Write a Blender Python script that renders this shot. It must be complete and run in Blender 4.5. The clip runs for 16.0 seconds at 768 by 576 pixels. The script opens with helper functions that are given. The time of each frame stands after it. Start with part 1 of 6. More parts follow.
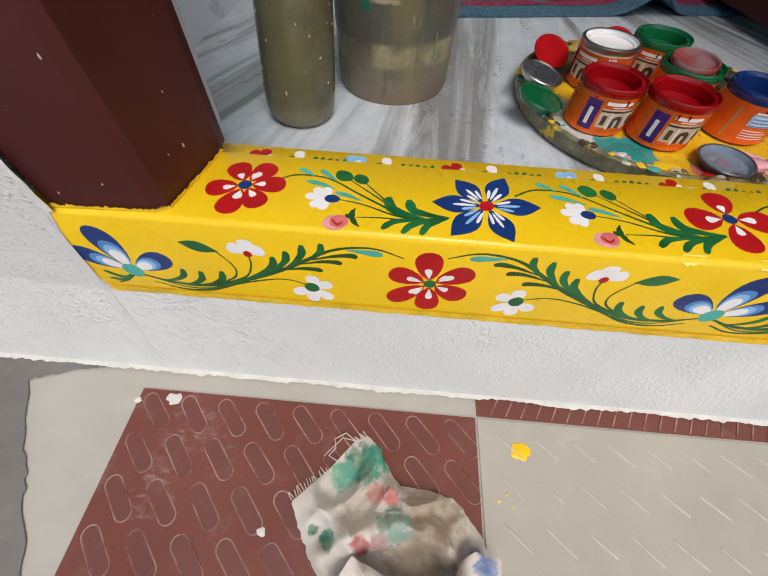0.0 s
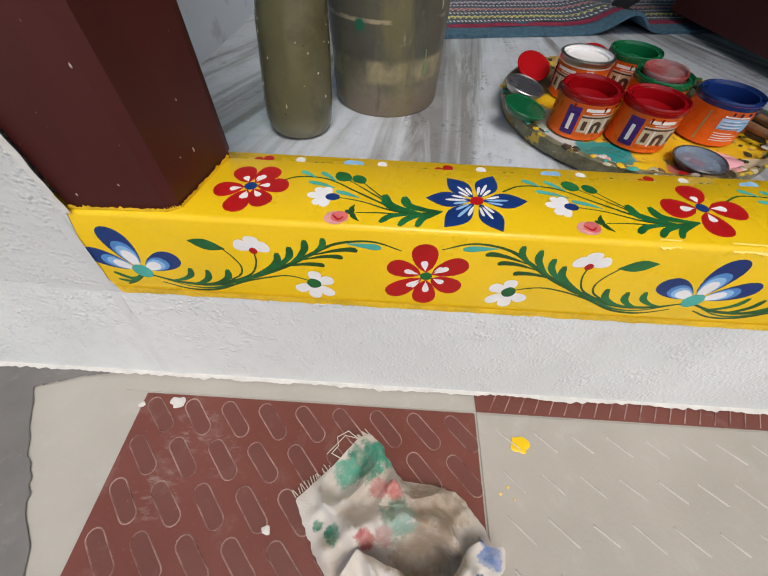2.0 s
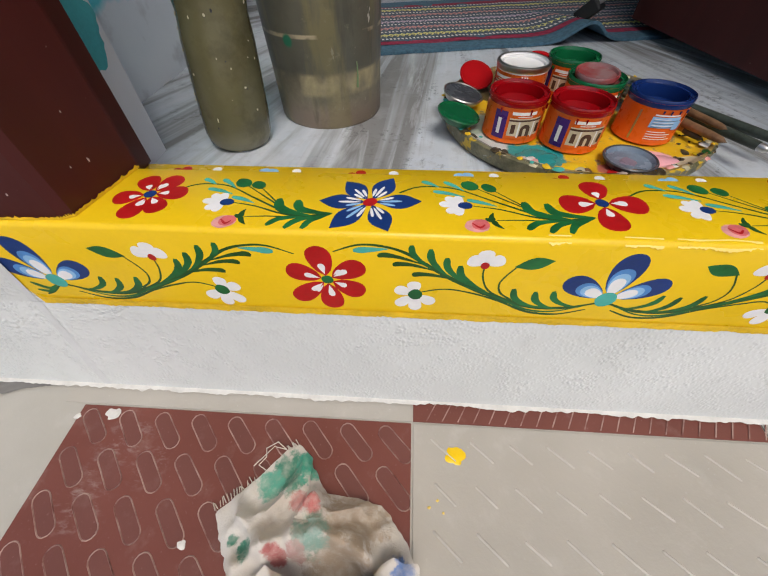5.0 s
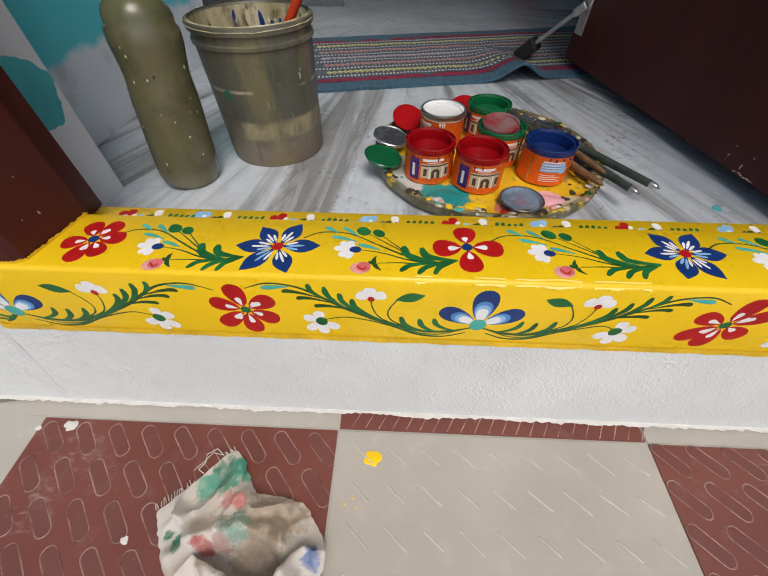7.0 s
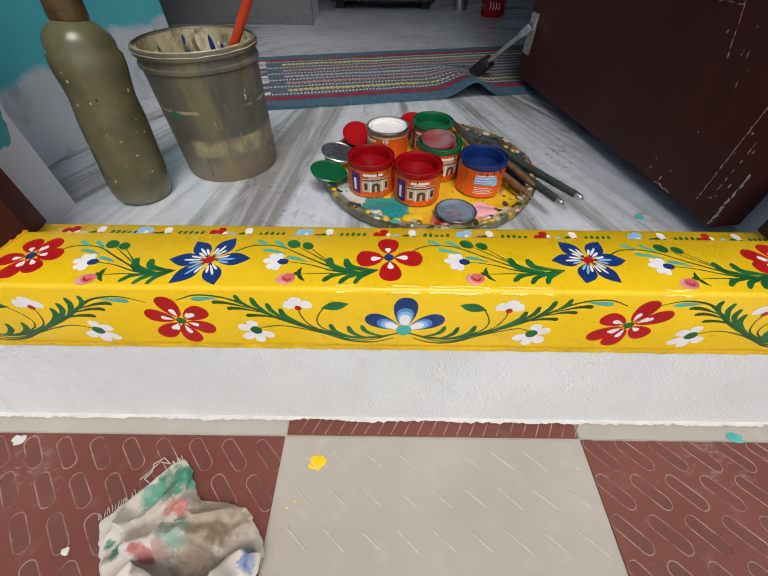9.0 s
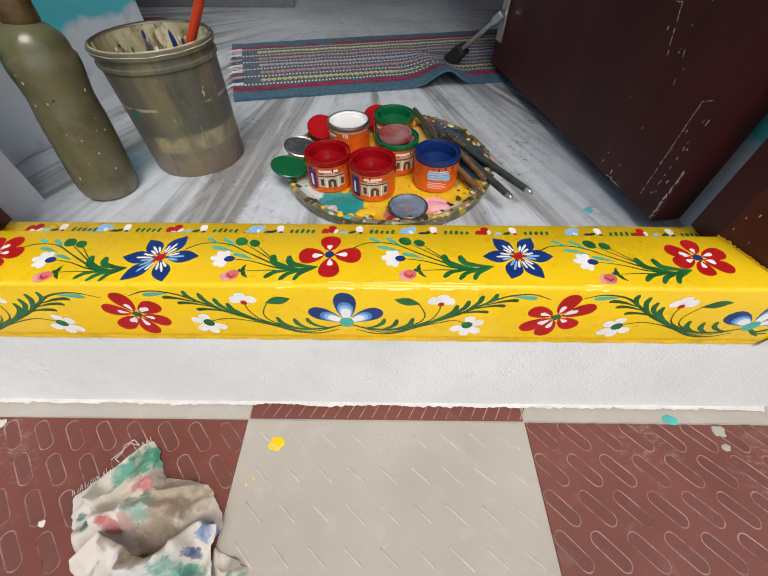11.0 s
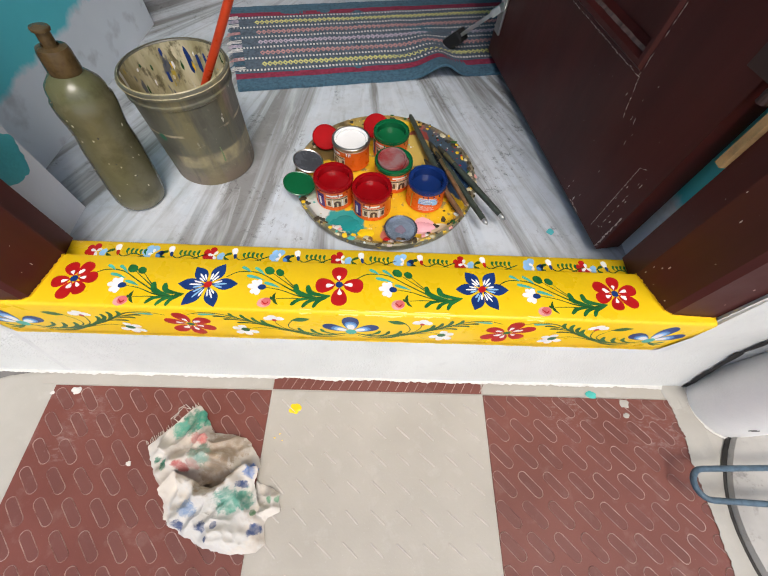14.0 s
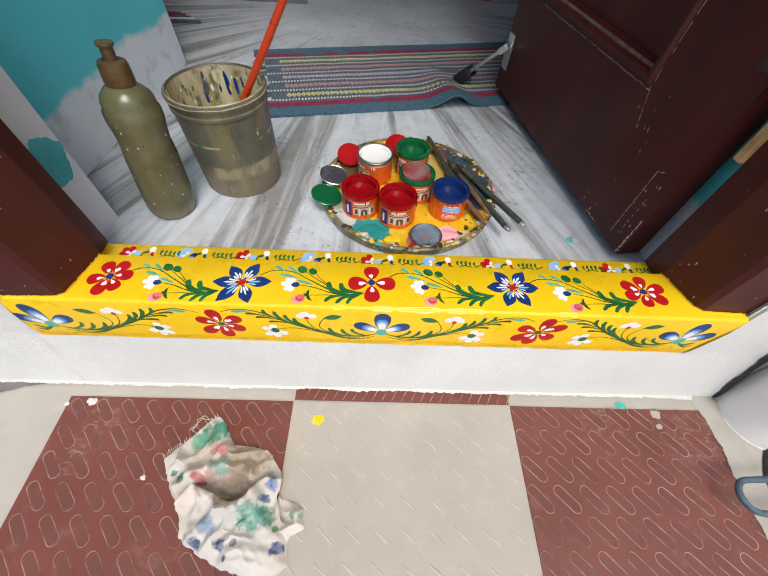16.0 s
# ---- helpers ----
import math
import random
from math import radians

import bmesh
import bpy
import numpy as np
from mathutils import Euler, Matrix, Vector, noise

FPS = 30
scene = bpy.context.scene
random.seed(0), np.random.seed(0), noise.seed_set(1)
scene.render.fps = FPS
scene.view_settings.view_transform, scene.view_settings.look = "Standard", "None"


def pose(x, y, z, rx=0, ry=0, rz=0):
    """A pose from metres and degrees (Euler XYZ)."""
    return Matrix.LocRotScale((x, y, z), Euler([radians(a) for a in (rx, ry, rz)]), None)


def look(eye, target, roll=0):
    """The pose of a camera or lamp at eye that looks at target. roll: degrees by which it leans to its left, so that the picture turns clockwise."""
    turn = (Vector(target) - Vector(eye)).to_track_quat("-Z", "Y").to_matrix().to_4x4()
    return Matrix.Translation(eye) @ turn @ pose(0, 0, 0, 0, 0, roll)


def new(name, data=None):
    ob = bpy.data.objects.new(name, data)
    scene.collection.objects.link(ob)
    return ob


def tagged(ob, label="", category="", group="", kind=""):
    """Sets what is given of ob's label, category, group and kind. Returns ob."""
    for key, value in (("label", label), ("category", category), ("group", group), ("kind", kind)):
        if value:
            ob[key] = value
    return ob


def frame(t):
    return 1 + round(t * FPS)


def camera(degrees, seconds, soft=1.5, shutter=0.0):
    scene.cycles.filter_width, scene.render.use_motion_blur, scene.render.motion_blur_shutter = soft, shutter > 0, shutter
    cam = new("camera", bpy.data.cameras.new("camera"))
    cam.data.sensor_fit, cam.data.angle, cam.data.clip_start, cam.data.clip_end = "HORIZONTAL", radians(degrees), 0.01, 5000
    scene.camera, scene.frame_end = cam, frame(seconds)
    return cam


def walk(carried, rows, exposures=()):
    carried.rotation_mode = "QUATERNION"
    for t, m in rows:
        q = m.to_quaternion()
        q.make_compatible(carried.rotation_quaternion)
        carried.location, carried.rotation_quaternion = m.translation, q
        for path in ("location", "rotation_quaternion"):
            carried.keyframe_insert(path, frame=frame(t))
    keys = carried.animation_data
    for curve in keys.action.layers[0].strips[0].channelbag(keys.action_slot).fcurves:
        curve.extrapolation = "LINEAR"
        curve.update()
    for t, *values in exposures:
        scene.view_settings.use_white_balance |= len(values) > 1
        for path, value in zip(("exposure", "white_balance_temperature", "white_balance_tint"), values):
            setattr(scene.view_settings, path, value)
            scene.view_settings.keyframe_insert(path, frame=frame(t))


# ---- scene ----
# ---------------------------------------------------------------- camera
cam = camera(96.0, 16.0, soft=1.2)
PATH = [
    (0, (-0.085, -0.085, 0.315), (-0.123, 1.041, -1.338), 3.2),
    (0.5, (-0.087, -0.088, 0.316), (-0.134, 1.033, -1.34), 2.5),
    (1, (-0.079, -0.107, 0.321), (-0.149, 1.083, -1.286), 0.9),
    (1.5, (-0.082, -0.115, 0.322), (-0.167, 1.059, -1.295), -0.8),
    (2, (-0.085, -0.104, 0.315), (-0.112, 1.104, -1.278), 2.4),
    (2.5, (-0.084, -0.098, 0.31), (-0.118, 1.102, -1.29), 2.1),
    (3, (-0.073, -0.102, 0.308), (-0.127, 1.121, -1.273), 2.0),
    (3.5, (-0.055, -0.103, 0.308), (-0.152, 1.133, -1.261), -0.1),
    (4, (-0.038, -0.106, 0.307), (-0.147, 1.154, -1.242), -0.8),
    (6.3, (0.019, -0.103, 0.324), (-0.045, 1.192, -1.199), -0.3),
    (6.5, (0.027, -0.107, 0.33), (-0.025, 1.197, -1.187), 0.3),
    (7, (0.05, -0.116, 0.352), (-0.007, 1.189, -1.162), -0.0),
    (7.5, (0.068, -0.122, 0.356), (0.016, 1.19, -1.153), -0.2),
    (8, (0.08, -0.124, 0.358), (0.074, 1.198, -1.143), 0.7),
    (8.5, (0.087, -0.124, 0.36), (0.088, 1.205, -1.135), 0.9),
    (9, (0.099, -0.125, 0.364), (0.095, 1.219, -1.117), 0.6),
    (9.5, (0.109, -0.125, 0.368), (0.11, 1.225, -1.108), 0.3),
    (10, (0.12, -0.125, 0.371), (0.11, 1.223, -1.106), 0.0),
    (10.2, (0.126, -0.124, 0.37), (0.118, 1.215, -1.115), -0.0),
    (12.3, (0.165, -0.14, 0.461), (0.147, 0.966, -1.204), 0.8),
    (12.5, (0.164, -0.13, 0.478), (0.15, 0.943, -1.21), 1.1),
    (13, (0.159, -0.119, 0.495), (0.174, 0.872, -1.242), 2.0),
    (13.5, (0.151, -0.108, 0.501), (0.204, 0.837, -1.261), 4.4),
    (14, (0.14, -0.109, 0.505), (0.194, 0.859, -1.244), 4.7),
    (14.5, (0.132, -0.12, 0.495), (0.187, 0.872, -1.241), 4.5),
    (15, (0.126, -0.122, 0.497), (0.188, 0.951, -1.189), 5.1),
    (15.5, (0.115, -0.133, 0.492), (0.193, 0.945, -1.191), 5.5),
    (16, (0.105, -0.149, 0.483), (0.162, 1.011, -1.145), 4.2),
]
EXPOSURES = [(0.0, -0.26), (2.0, -0.32), (4.2, -0.33), (10.2, -0.22), (12.3, 0.03), (16.0, 0.07)]
walk(cam, [(t, look(eye, target, roll)) for t, eye, target, roll in PATH], EXPOSURES)

# ---------------------------------------------------------------- world and light
SUN_ELEV, SUN_ROT, SKY = 60.0, 163.0, 0.19
world = bpy.data.worlds.new("sky")
world.use_nodes = True
scene.world = world
sky = world.node_tree.nodes.new("ShaderNodeTexSky")
sky.sky_type = "NISHITA"
sky.sun_disc = False
sky.sun_elevation, sky.sun_rotation = radians(SUN_ELEV), radians(SUN_ROT)
sky.air_density, sky.dust_density, sky.ozone_density = 1.0, 4.0, 1.0
world.node_tree.links.new(sky.outputs[0], world.node_tree.nodes["Background"].inputs[0])
world.node_tree.nodes["Background"].inputs[1].default_value = SKY
sun = new("sun", bpy.data.lights.new("sun", "SUN"))
sun.data.energy, sun.data.angle, sun.data.color = 1.4, radians(25), (1.0, 0.97, 0.92)
sun.matrix_world = look((0.506, -1.656, 3.0), (0.0, 0.0, 0.0))

# ---------------------------------------------------------------- materials


class Mat:
    """A small builder of procedural node materials in object space."""

    def __init__(self, name, rough=0.5, metal=0.0, coat=0.0):
        self.m = bpy.data.materials.new(name)
        self.m.use_nodes = True
        self.t = self.m.node_tree
        self.n = self.t.nodes
        self.b = self.n["Principled BSDF"]
        self.b.inputs["Roughness"].default_value = rough
        self.b.inputs["Metallic"].default_value = metal
        self.b.inputs["Coat Weight"].default_value = coat
        self.b.inputs["Coat Roughness"].default_value = 0.12
        self.geo = self.n.new("ShaderNodeNewGeometry")
        self.pos = self.geo.outputs["Position"]
        self.col = None

    def link(self, a, b):
        self.t.links.new(a, b)

    def put(self, socket, value):
        if isinstance(value, bpy.types.NodeSocket):
            self.link(value, socket)
        elif isinstance(value, tuple) and len(value) == 3 and socket.type == "RGBA":
            socket.default_value = (*value, 1)
        else:
            socket.default_value = value

    def noise(self, scale, detail=3.0, rough=0.55, where=None, distort=0.0):
        k = self.n.new("ShaderNodeTexNoise")
        self.put(k.inputs["Vector"], where or self.pos)
        k.inputs["Scale"].default_value, k.inputs["Detail"].default_value = scale, detail
        k.inputs["Roughness"].default_value, k.inputs["Distortion"].default_value = rough, distort
        return k.outputs["Fac"]

    def voronoi(self, scale, where=None):
        k = self.n.new("ShaderNodeTexVoronoi")
        self.put(k.inputs["Vector"], where or self.pos)
        k.inputs["Scale"].default_value = scale
        return k.outputs["Distance"]

    def stretch(self, sx, sy, sz, turn=0.0):
        k = self.n.new("ShaderNodeMapping")
        self.link(self.pos, k.inputs["Vector"])
        k.inputs["Scale"].default_value = (sx, sy, sz)
        k.inputs["Rotation"].default_value = (0, 0, radians(turn))
        return k.outputs[0]

    def ramp(self, fac, lo, hi, a=0.0, b=1.0):
        k = self.n.new("ShaderNodeMapRange")
        self.put(k.inputs[0], fac)
        for i, v in ((1, lo), (2, hi), (3, a), (4, b)):
            self.put(k.inputs[i], v)
        return k.outputs[0]

    def math(self, op, a, b=0.0):
        k = self.n.new("ShaderNodeMath")
        k.operation = op
        self.put(k.inputs[0], a)
        self.put(k.inputs[1], b)
        return k.outputs[0]

    def mix(self, fac, a, b, how="MIX"):
        k = self.n.new("ShaderNodeMix")
        k.data_type, k.blend_type = "RGBA", how
        self.put(k.inputs[0], fac)
        self.put(k.inputs[6], a)
        self.put(k.inputs[7], b)
        return k.outputs[2]

    def spot(self, x, y, z, r, soft=0.35, wob=0.5, scale=60.0, flat=False):
        """A blotch with a ragged edge round a place."""
        d = self.n.new("ShaderNodeVectorMath")
        d.operation = "DISTANCE"
        if flat:
            m = self.n.new("ShaderNodeVectorMath")
            m.operation = "MULTIPLY"
            self.link(self.pos, m.inputs[0])
            m.inputs[1].default_value = (1, 1, 0)
            self.link(m.outputs[0], d.inputs[0])
            z = 0.0
        else:
            self.link(self.pos, d.inputs[0])
        d.inputs[1].default_value = (x, y, z)
        n = self.math("MULTIPLY", self.math("SUBTRACT", self.noise(scale, 4, 0.62), 0.5), wob * r * 2)
        return self.ramp(self.math("ADD", d.outputs["Value"], n), r * (1 + soft / 2), r * (1 - soft / 2))

    def split(self):
        k = self.n.new("ShaderNodeSeparateXYZ")
        self.link(self.pos, k.inputs[0])
        return k.outputs

    def colour(self, c):
        self.put(self.b.inputs["Base Color"], c)
        return self

    def rough(self, r):
        self.put(self.b.inputs["Roughness"], r)
        return self

    def bump(self, h, strength=0.3, dist=0.002):
        k = self.n.new("ShaderNodeBump")
        k.inputs["Strength"].default_value, k.inputs["Distance"].default_value = strength, dist
        self.put(k.inputs["Height"], h)
        self.link(k.outputs[0], self.b.inputs["Normal"])
        return self


def paint(name, c, rough=0.35, vary=0.12, bump=0.15, scale=25.0, coat=0.0, fine=400.0, gloss=0.3):
    """Brushed paint: two scales of tone, fine relief."""
    k = Mat(name, rough, 0, coat)
    k.b.inputs["Specular IOR Level"].default_value = gloss
    dark = tuple(v * (1 - vary * 1.6) for v in c)
    light = tuple(min(1.0, v * (1 + vary)) for v in c)
    a = k.mix(k.ramp(k.noise(scale, 4), 0.3, 0.7), dark, light)
    k.colour(k.mix(k.ramp(k.noise(fine, 2), 0.35, 0.7, 0.0, 0.35), a, light))
    k.rough(k.ramp(k.noise(scale * 2, 3), 0.3, 0.7, rough * 0.8, min(1.0, rough * 1.25)))
    k.bump(k.noise(fine * 0.6, 3), bump, 0.001)
    return k.m


def plain(name, c, rough=0.5, metal=0.0, vary=0.1):
    k = Mat(name, rough, metal)
    k.colour(k.mix(k.ramp(k.noise(120, 3), 0.3, 0.7), tuple(v * (1 - vary) for v in c), tuple(min(1, v * (1 + vary)) for v in c)))
    return k.m


YELLOW = paint("yellow enamel", (0.85, 0.555, 0.010), 0.3, 0.05, 0.08, 14, 0.25)
YELLOW_OLD = paint("yellow rough edge", (0.78, 0.50, 0.02), 0.5, 0.2, 0.5, 60)
YELLOW_PALE = paint("pale yellow wear", (0.88, 0.66, 0.16), 0.4, 0.08, 0.2, 60)
P_RED = paint("red motif paint", (0.46, 0.010, 0.012), 0.35, 0.14, 0.1, 60)
P_BLUE = paint("dark blue motif paint", (0.010, 0.040, 0.18), 0.35, 0.14, 0.1, 60)
P_MID = paint("mid blue motif paint", (0.09, 0.27, 0.60), 0.4, 0.14, 0.1, 60)
P_SKY = paint("light blue motif paint", (0.28, 0.52, 0.78), 0.4, 0.14, 0.1, 60)
P_WHITE = paint("white motif paint", (0.84, 0.83, 0.82), 0.4, 0.05, 0.2, 60)
P_GREEN = paint("green motif paint", (0.014, 0.135, 0.038), 0.35, 0.32, 0.1, 60)
P_DARK = paint("dark green stem paint", (0.02, 0.085, 0.02), 0.35, 0.2, 0.1, 60)
P_TEAL = paint("teal motif paint", (0.07, 0.42, 0.36), 0.4, 0.14, 0.1, 60)
P_PINK = paint("pink motif paint", (0.72, 0.16, 0.16), 0.4, 0.2, 0.1, 90)
P_BLUSH = paint("pale pink motif paint", (0.80, 0.36, 0.33), 0.4, 0.2, 0.1, 90)
MOTIF = [P_RED, P_BLUE, P_MID, P_SKY, P_WHITE, P_GREEN, P_DARK, P_TEAL, P_PINK, P_BLUSH]
RED, BLUE, MID, SKYB, WHITE, GREEN, DARK, TEAL, PINK, PALE_PINK = range(10)


def plaster():
    k = Mat("rough whitewashed plaster", 0.85)
    n1, n2 = k.noise(9, 4), k.noise(160, 4, 0.6)
    c = k.mix(k.ramp(n1, 0.3, 0.7), (0.585, 0.60, 0.575), (0.67, 0.685, 0.66))
    c = k.mix(k.ramp(k.noise(45, 4), 0.62, 0.75, 0, 0.3), c, (0.52, 0.52, 0.50))
    k.colour(c)
    x, y, z = k.split()
    coarse = k.ramp(x, -0.05, 0.35, 1.0, 0.55)
    grains = k.math("MULTIPLY", k.ramp(k.voronoi(340), 0.62, 0.05), k.ramp(k.noise(75, 3), 0.32, 0.58))
    lumps = k.math("MULTIPLY", k.ramp(k.voronoi(150), 0.55, 0.05), k.ramp(k.noise(38, 3), 0.52, 0.66))
    swell = k.math("MULTIPLY", k.noise(45, 3), 0.8)
    patch = k.ramp(k.noise(12, 3), 0.36, 0.62, 0.5, 1.0)
    k.bump(k.math("ADD", swell, k.math("MULTIPLY", k.math("MULTIPLY", k.math("ADD", grains, lumps), coarse), patch)), 0.6, 0.0018)
    return k.m


def smooth_wall():
    k = Mat("grey white wall paint", 0.55)
    c = k.mix(k.ramp(k.noise(6, 4), 0.3, 0.7), (0.60, 0.62, 0.66), (0.74, 0.75, 0.78))
    c = k.mix(k.ramp(k.noise(22, 5), 0.58, 0.78, 0, 0.5), c, (0.42, 0.44, 0.47))
    k.colour(c)
    k.bump(k.noise(60, 4), 0.25, 0.002)
    return k.m


def teal_wall():
    """Teal wall paint that ends raggedly above a white-primed dado."""
    k = Mat("teal wall over white dado", 0.5)
    x, y, z = k.split()
    edge = k.math("ADD", z, k.math("MULTIPLY", k.math("SUBTRACT", k.noise(14, 4, 0.6), 0.5), 0.05))
    white = k.mix(k.ramp(k.noise(8, 4), 0.3, 0.7), (0.73, 0.80, 0.86), (0.82, 0.88, 0.93))
    white = k.mix(k.ramp(k.noise(25, 4), 0.58, 0.75, 0, 0.5), white, (0.33, 0.34, 0.37))
    teal = k.mix(k.ramp(k.noise(7, 3), 0.3, 0.7), (0.10, 0.62, 0.70), (0.12, 0.70, 0.77))
    k.colour(k.mix(k.ramp(edge, 0.222, 0.232), white, teal))
    k.bump(k.noise(70, 3), 0.15, 0.002)
    return k.m


def marble():
    """Polished grey-white marble with dark veins that fan out."""
    k = Mat("grey veined marble", 0.16)
    x, y, z = k.split()
    ax, ay = k.math("SUBTRACT", x, 0.07), k.math("SUBTRACT", 1.12, y)
    ang = k.math("ARCTAN2", ax, ay)
    rad = k.math("SQRT", k.math("ADD", k.math("MULTIPLY", ax, ax), k.math("MULTIPLY", ay, ay)))
    v = k.n.new("ShaderNodeCombineXYZ")
    k.link(k.math("MULTIPLY", ang, 1.0), v.inputs[0])
    k.link(k.math("MULTIPLY", rad, 0.09), v.inputs[1])
    streak = k.noise(13, 5, 0.6, v.outputs[0], 0.8)
    fine = k.noise(22, 5, 0.66, v.outputs[0], 1.2)
    fade = k.ramp(rad, 0.25, 0.5)
    cloud = k.noise(7, 4)
    c = k.mix(k.ramp(cloud, 0.3, 0.7), (0.49, 0.545, 0.60), (0.62, 0.675, 0.735))
    c = k.mix(k.ramp(k.noise(15, 5, 0.6), 0.45, 0.75, 0, 0.45), c, (0.44, 0.445, 0.44))
    band = k.math("MULTIPLY", k.ramp(streak, 0.50, 0.60), fade)
    c = k.mix(k.math("MULTIPLY", band, 0.85), c, (0.19, 0.185, 0.175))
    c = k.mix(k.math("MULTIPLY", k.ramp(fine, 0.53, 0.66, 0, 0.5), fade), c, (0.27, 0.27, 0.26))
    c = k.mix(k.math("MULTIPLY", k.ramp(fine, 0.46, 0.36, 0, 0.5), fade), c, (0.66, 0.70, 0.74))
    c = k.mix(k.ramp(k.noise(36, 6, 0.75), 0.50, 0.72, 0, 0.55), c, (0.36, 0.375, 0.385))
    patch = k.ramp(k.noise(13, 3, 0.5), 0.47, 0.62)
    grit = k.math("MULTIPLY", k.math("MULTIPLY", k.ramp(k.noise(120, 5, 0.75), 0.55, 0.62), k.ramp(streak, 0.45, 0.51)), patch)
    c = k.mix(k.math("MULTIPLY", grit, 0.5), c, (0.06, 0.06, 0.058))
    k.colour(c)
    k.rough(k.ramp(k.noise(12, 4), 0.3, 0.75, 0.10, 0.22))
    return k.m


def tile_mat(name, a, b, dust, amount, scuffs=()):
    k = Mat(name, 0.42)
    k.b.inputs["Specular IOR Level"].default_value = 0.3
    info = k.n.new("ShaderNodeObjectInfo")
    c = k.mix(k.ramp(k.noise(10, 4), 0.3, 0.7), a, b)
    c = k.mix(k.ramp(k.noise(38, 5, 0.65), 0.56, 0.8, 0, amount), c, dust)
    c = k.mix(k.ramp(k.noise(420, 2), 0.68, 0.74, 0, 0.3), c, dust)
    c = k.mix(k.math("MULTIPLY", info.outputs["Random"], 0.08), c, dust)
    for x, y, r in scuffs:
        c = k.mix(k.math("MULTIPLY", k.spot(x, y, 0.0, r, 0.9, 0.8, 40), k.ramp(k.noise(70, 5, 0.75, k.stretch(1, 2.2, 1, 25)), 0.5, 0.68, 0, 0.42)), c, (0.46, 0.40, 0.37))
    k.colour(c)
    k.rough(k.ramp(k.noise(18, 4), 0.3, 0.7, 0.32, 0.6))
    k.bump(k.noise(300, 3), 0.2, 0.0008)
    return k.m


PLASTER, WALLPAINT, TEALWALL, MARBLE = plaster(), smooth_wall(), teal_wall(), marble()
TEAL_PATCH = paint("teal wall paint", (0.08, 0.42, 0.46), 0.5, 0.12, 0.2, 20)
TILE_RED = tile_mat("red brown floor tile", (0.136, 0.039, 0.027), (0.180, 0.056, 0.041), (0.33, 0.225, 0.19), 0.4, ((-0.245, -0.03, 0.02), (-0.215, -0.045, 0.014), (-0.255, -0.075, 0.02), (0.42, -0.02, 0.03), (0.54, -0.04, 0.035)))
TILE_CREAM = tile_mat("cream floor tile", (0.37, 0.345, 0.295), (0.43, 0.40, 0.345), (0.58, 0.56, 0.52), 0.3)
# the ovals lie flush; a hollow's shade is put into this darker red
TILE_DEEP = tile_mat("worn red tile with hollow shade", (0.118, 0.036, 0.027), (0.160, 0.053, 0.041), (0.30, 0.20, 0.17), 0.35)


def ridge_mat():
    k = Mat("worn red tile ridge", 0.45)
    k.colour(k.mix(k.ramp(k.noise(45, 4, 0.65), 0.36, 0.6), (0.16, 0.055, 0.042), (0.40, 0.27, 0.225)))
    return k.m


RIDGE_RED = ridge_mat()
# paler than TILE_CREAM: the glint along each rib is painted into this colour
RIDGE_CREAM = paint("cream tile rib with painted glint", (0.49, 0.46, 0.41), 0.42, 0.1, 0.2, 80)
CEMENT = tile_mat("cream cement floor", (0.365, 0.345, 0.295), (0.44, 0.42, 0.37), (0.54, 0.52, 0.475), 0.3)
PALE_CEMENT = tile_mat("pale cement smear", (0.33, 0.31, 0.27), (0.45, 0.43, 0.38), (0.55, 0.53, 0.48), 0.4)
GREY_CEMENT = tile_mat("grey damp cement", (0.11, 0.105, 0.097), (0.20, 0.19, 0.175), (0.34, 0.33, 0.30), 0.5)
LIME = paint("thick lime wash", (0.66, 0.645, 0.60), 0.8, 0.1, 0.6, 60)


def maroon():
    k = Mat("maroon enamel on wood", 0.4)
    k.b.inputs["Specular IOR Level"].default_value = 0.28
    g = k.noise(18, 4, 0.6, k.stretch(1, 1, 0.12))
    c = k.mix(k.ramp(g, 0.3, 0.7), (0.050, 0.0098, 0.0086), (0.076, 0.0150, 0.0130))
    c = k.mix(k.ramp(k.noise(300, 2), 0.76, 0.80, 0, 0.6), c, (0.35, 0.28, 0.25))
    c = k.mix(k.ramp(k.noise(5, 3), 0.55, 0.8, 0, 0.35), c, (0.085, 0.020, 0.016))
    k.colour(c)
    k.rough(k.ramp(k.noise(14, 4), 0.3, 0.7, 0.32, 0.5))
    k.bump(k.noise(90, 4, 0.6, k.stretch(1, 1, 0.2)), 0.12, 0.001)
    return k.m


MAROON = maroon()
CHIP = paint("chipped pale primer", (0.50, 0.40, 0.36), 0.7, 0.3, 0.3, 200)
STEEL = plain("brushed steel", (0.62, 0.62, 0.61), 0.3, 1.0)
TIN = plain("bare tin", (0.52, 0.52, 0.50), 0.34, 1.0)
BLACK = plain("black rubber", (0.012, 0.012, 0.013), 0.6)
DARKBOX = plain("dark glossy cabinet", (0.012, 0.011, 0.012), 0.25)
HINGE = plain("dark painted hinge", (0.045, 0.022, 0.02), 0.5, 0.1)
WOOD = paint("raw wood", (0.52, 0.33, 0.15), 0.7, 0.2, 0.3, 80)
PIPE = paint("white pvc pipe", (0.84, 0.83, 0.80), 0.45, 0.06, 0.1, 10)
ROD = paint("blue grey painted rod", (0.07, 0.115, 0.155), 0.4, 0.25, 0.3, 120)
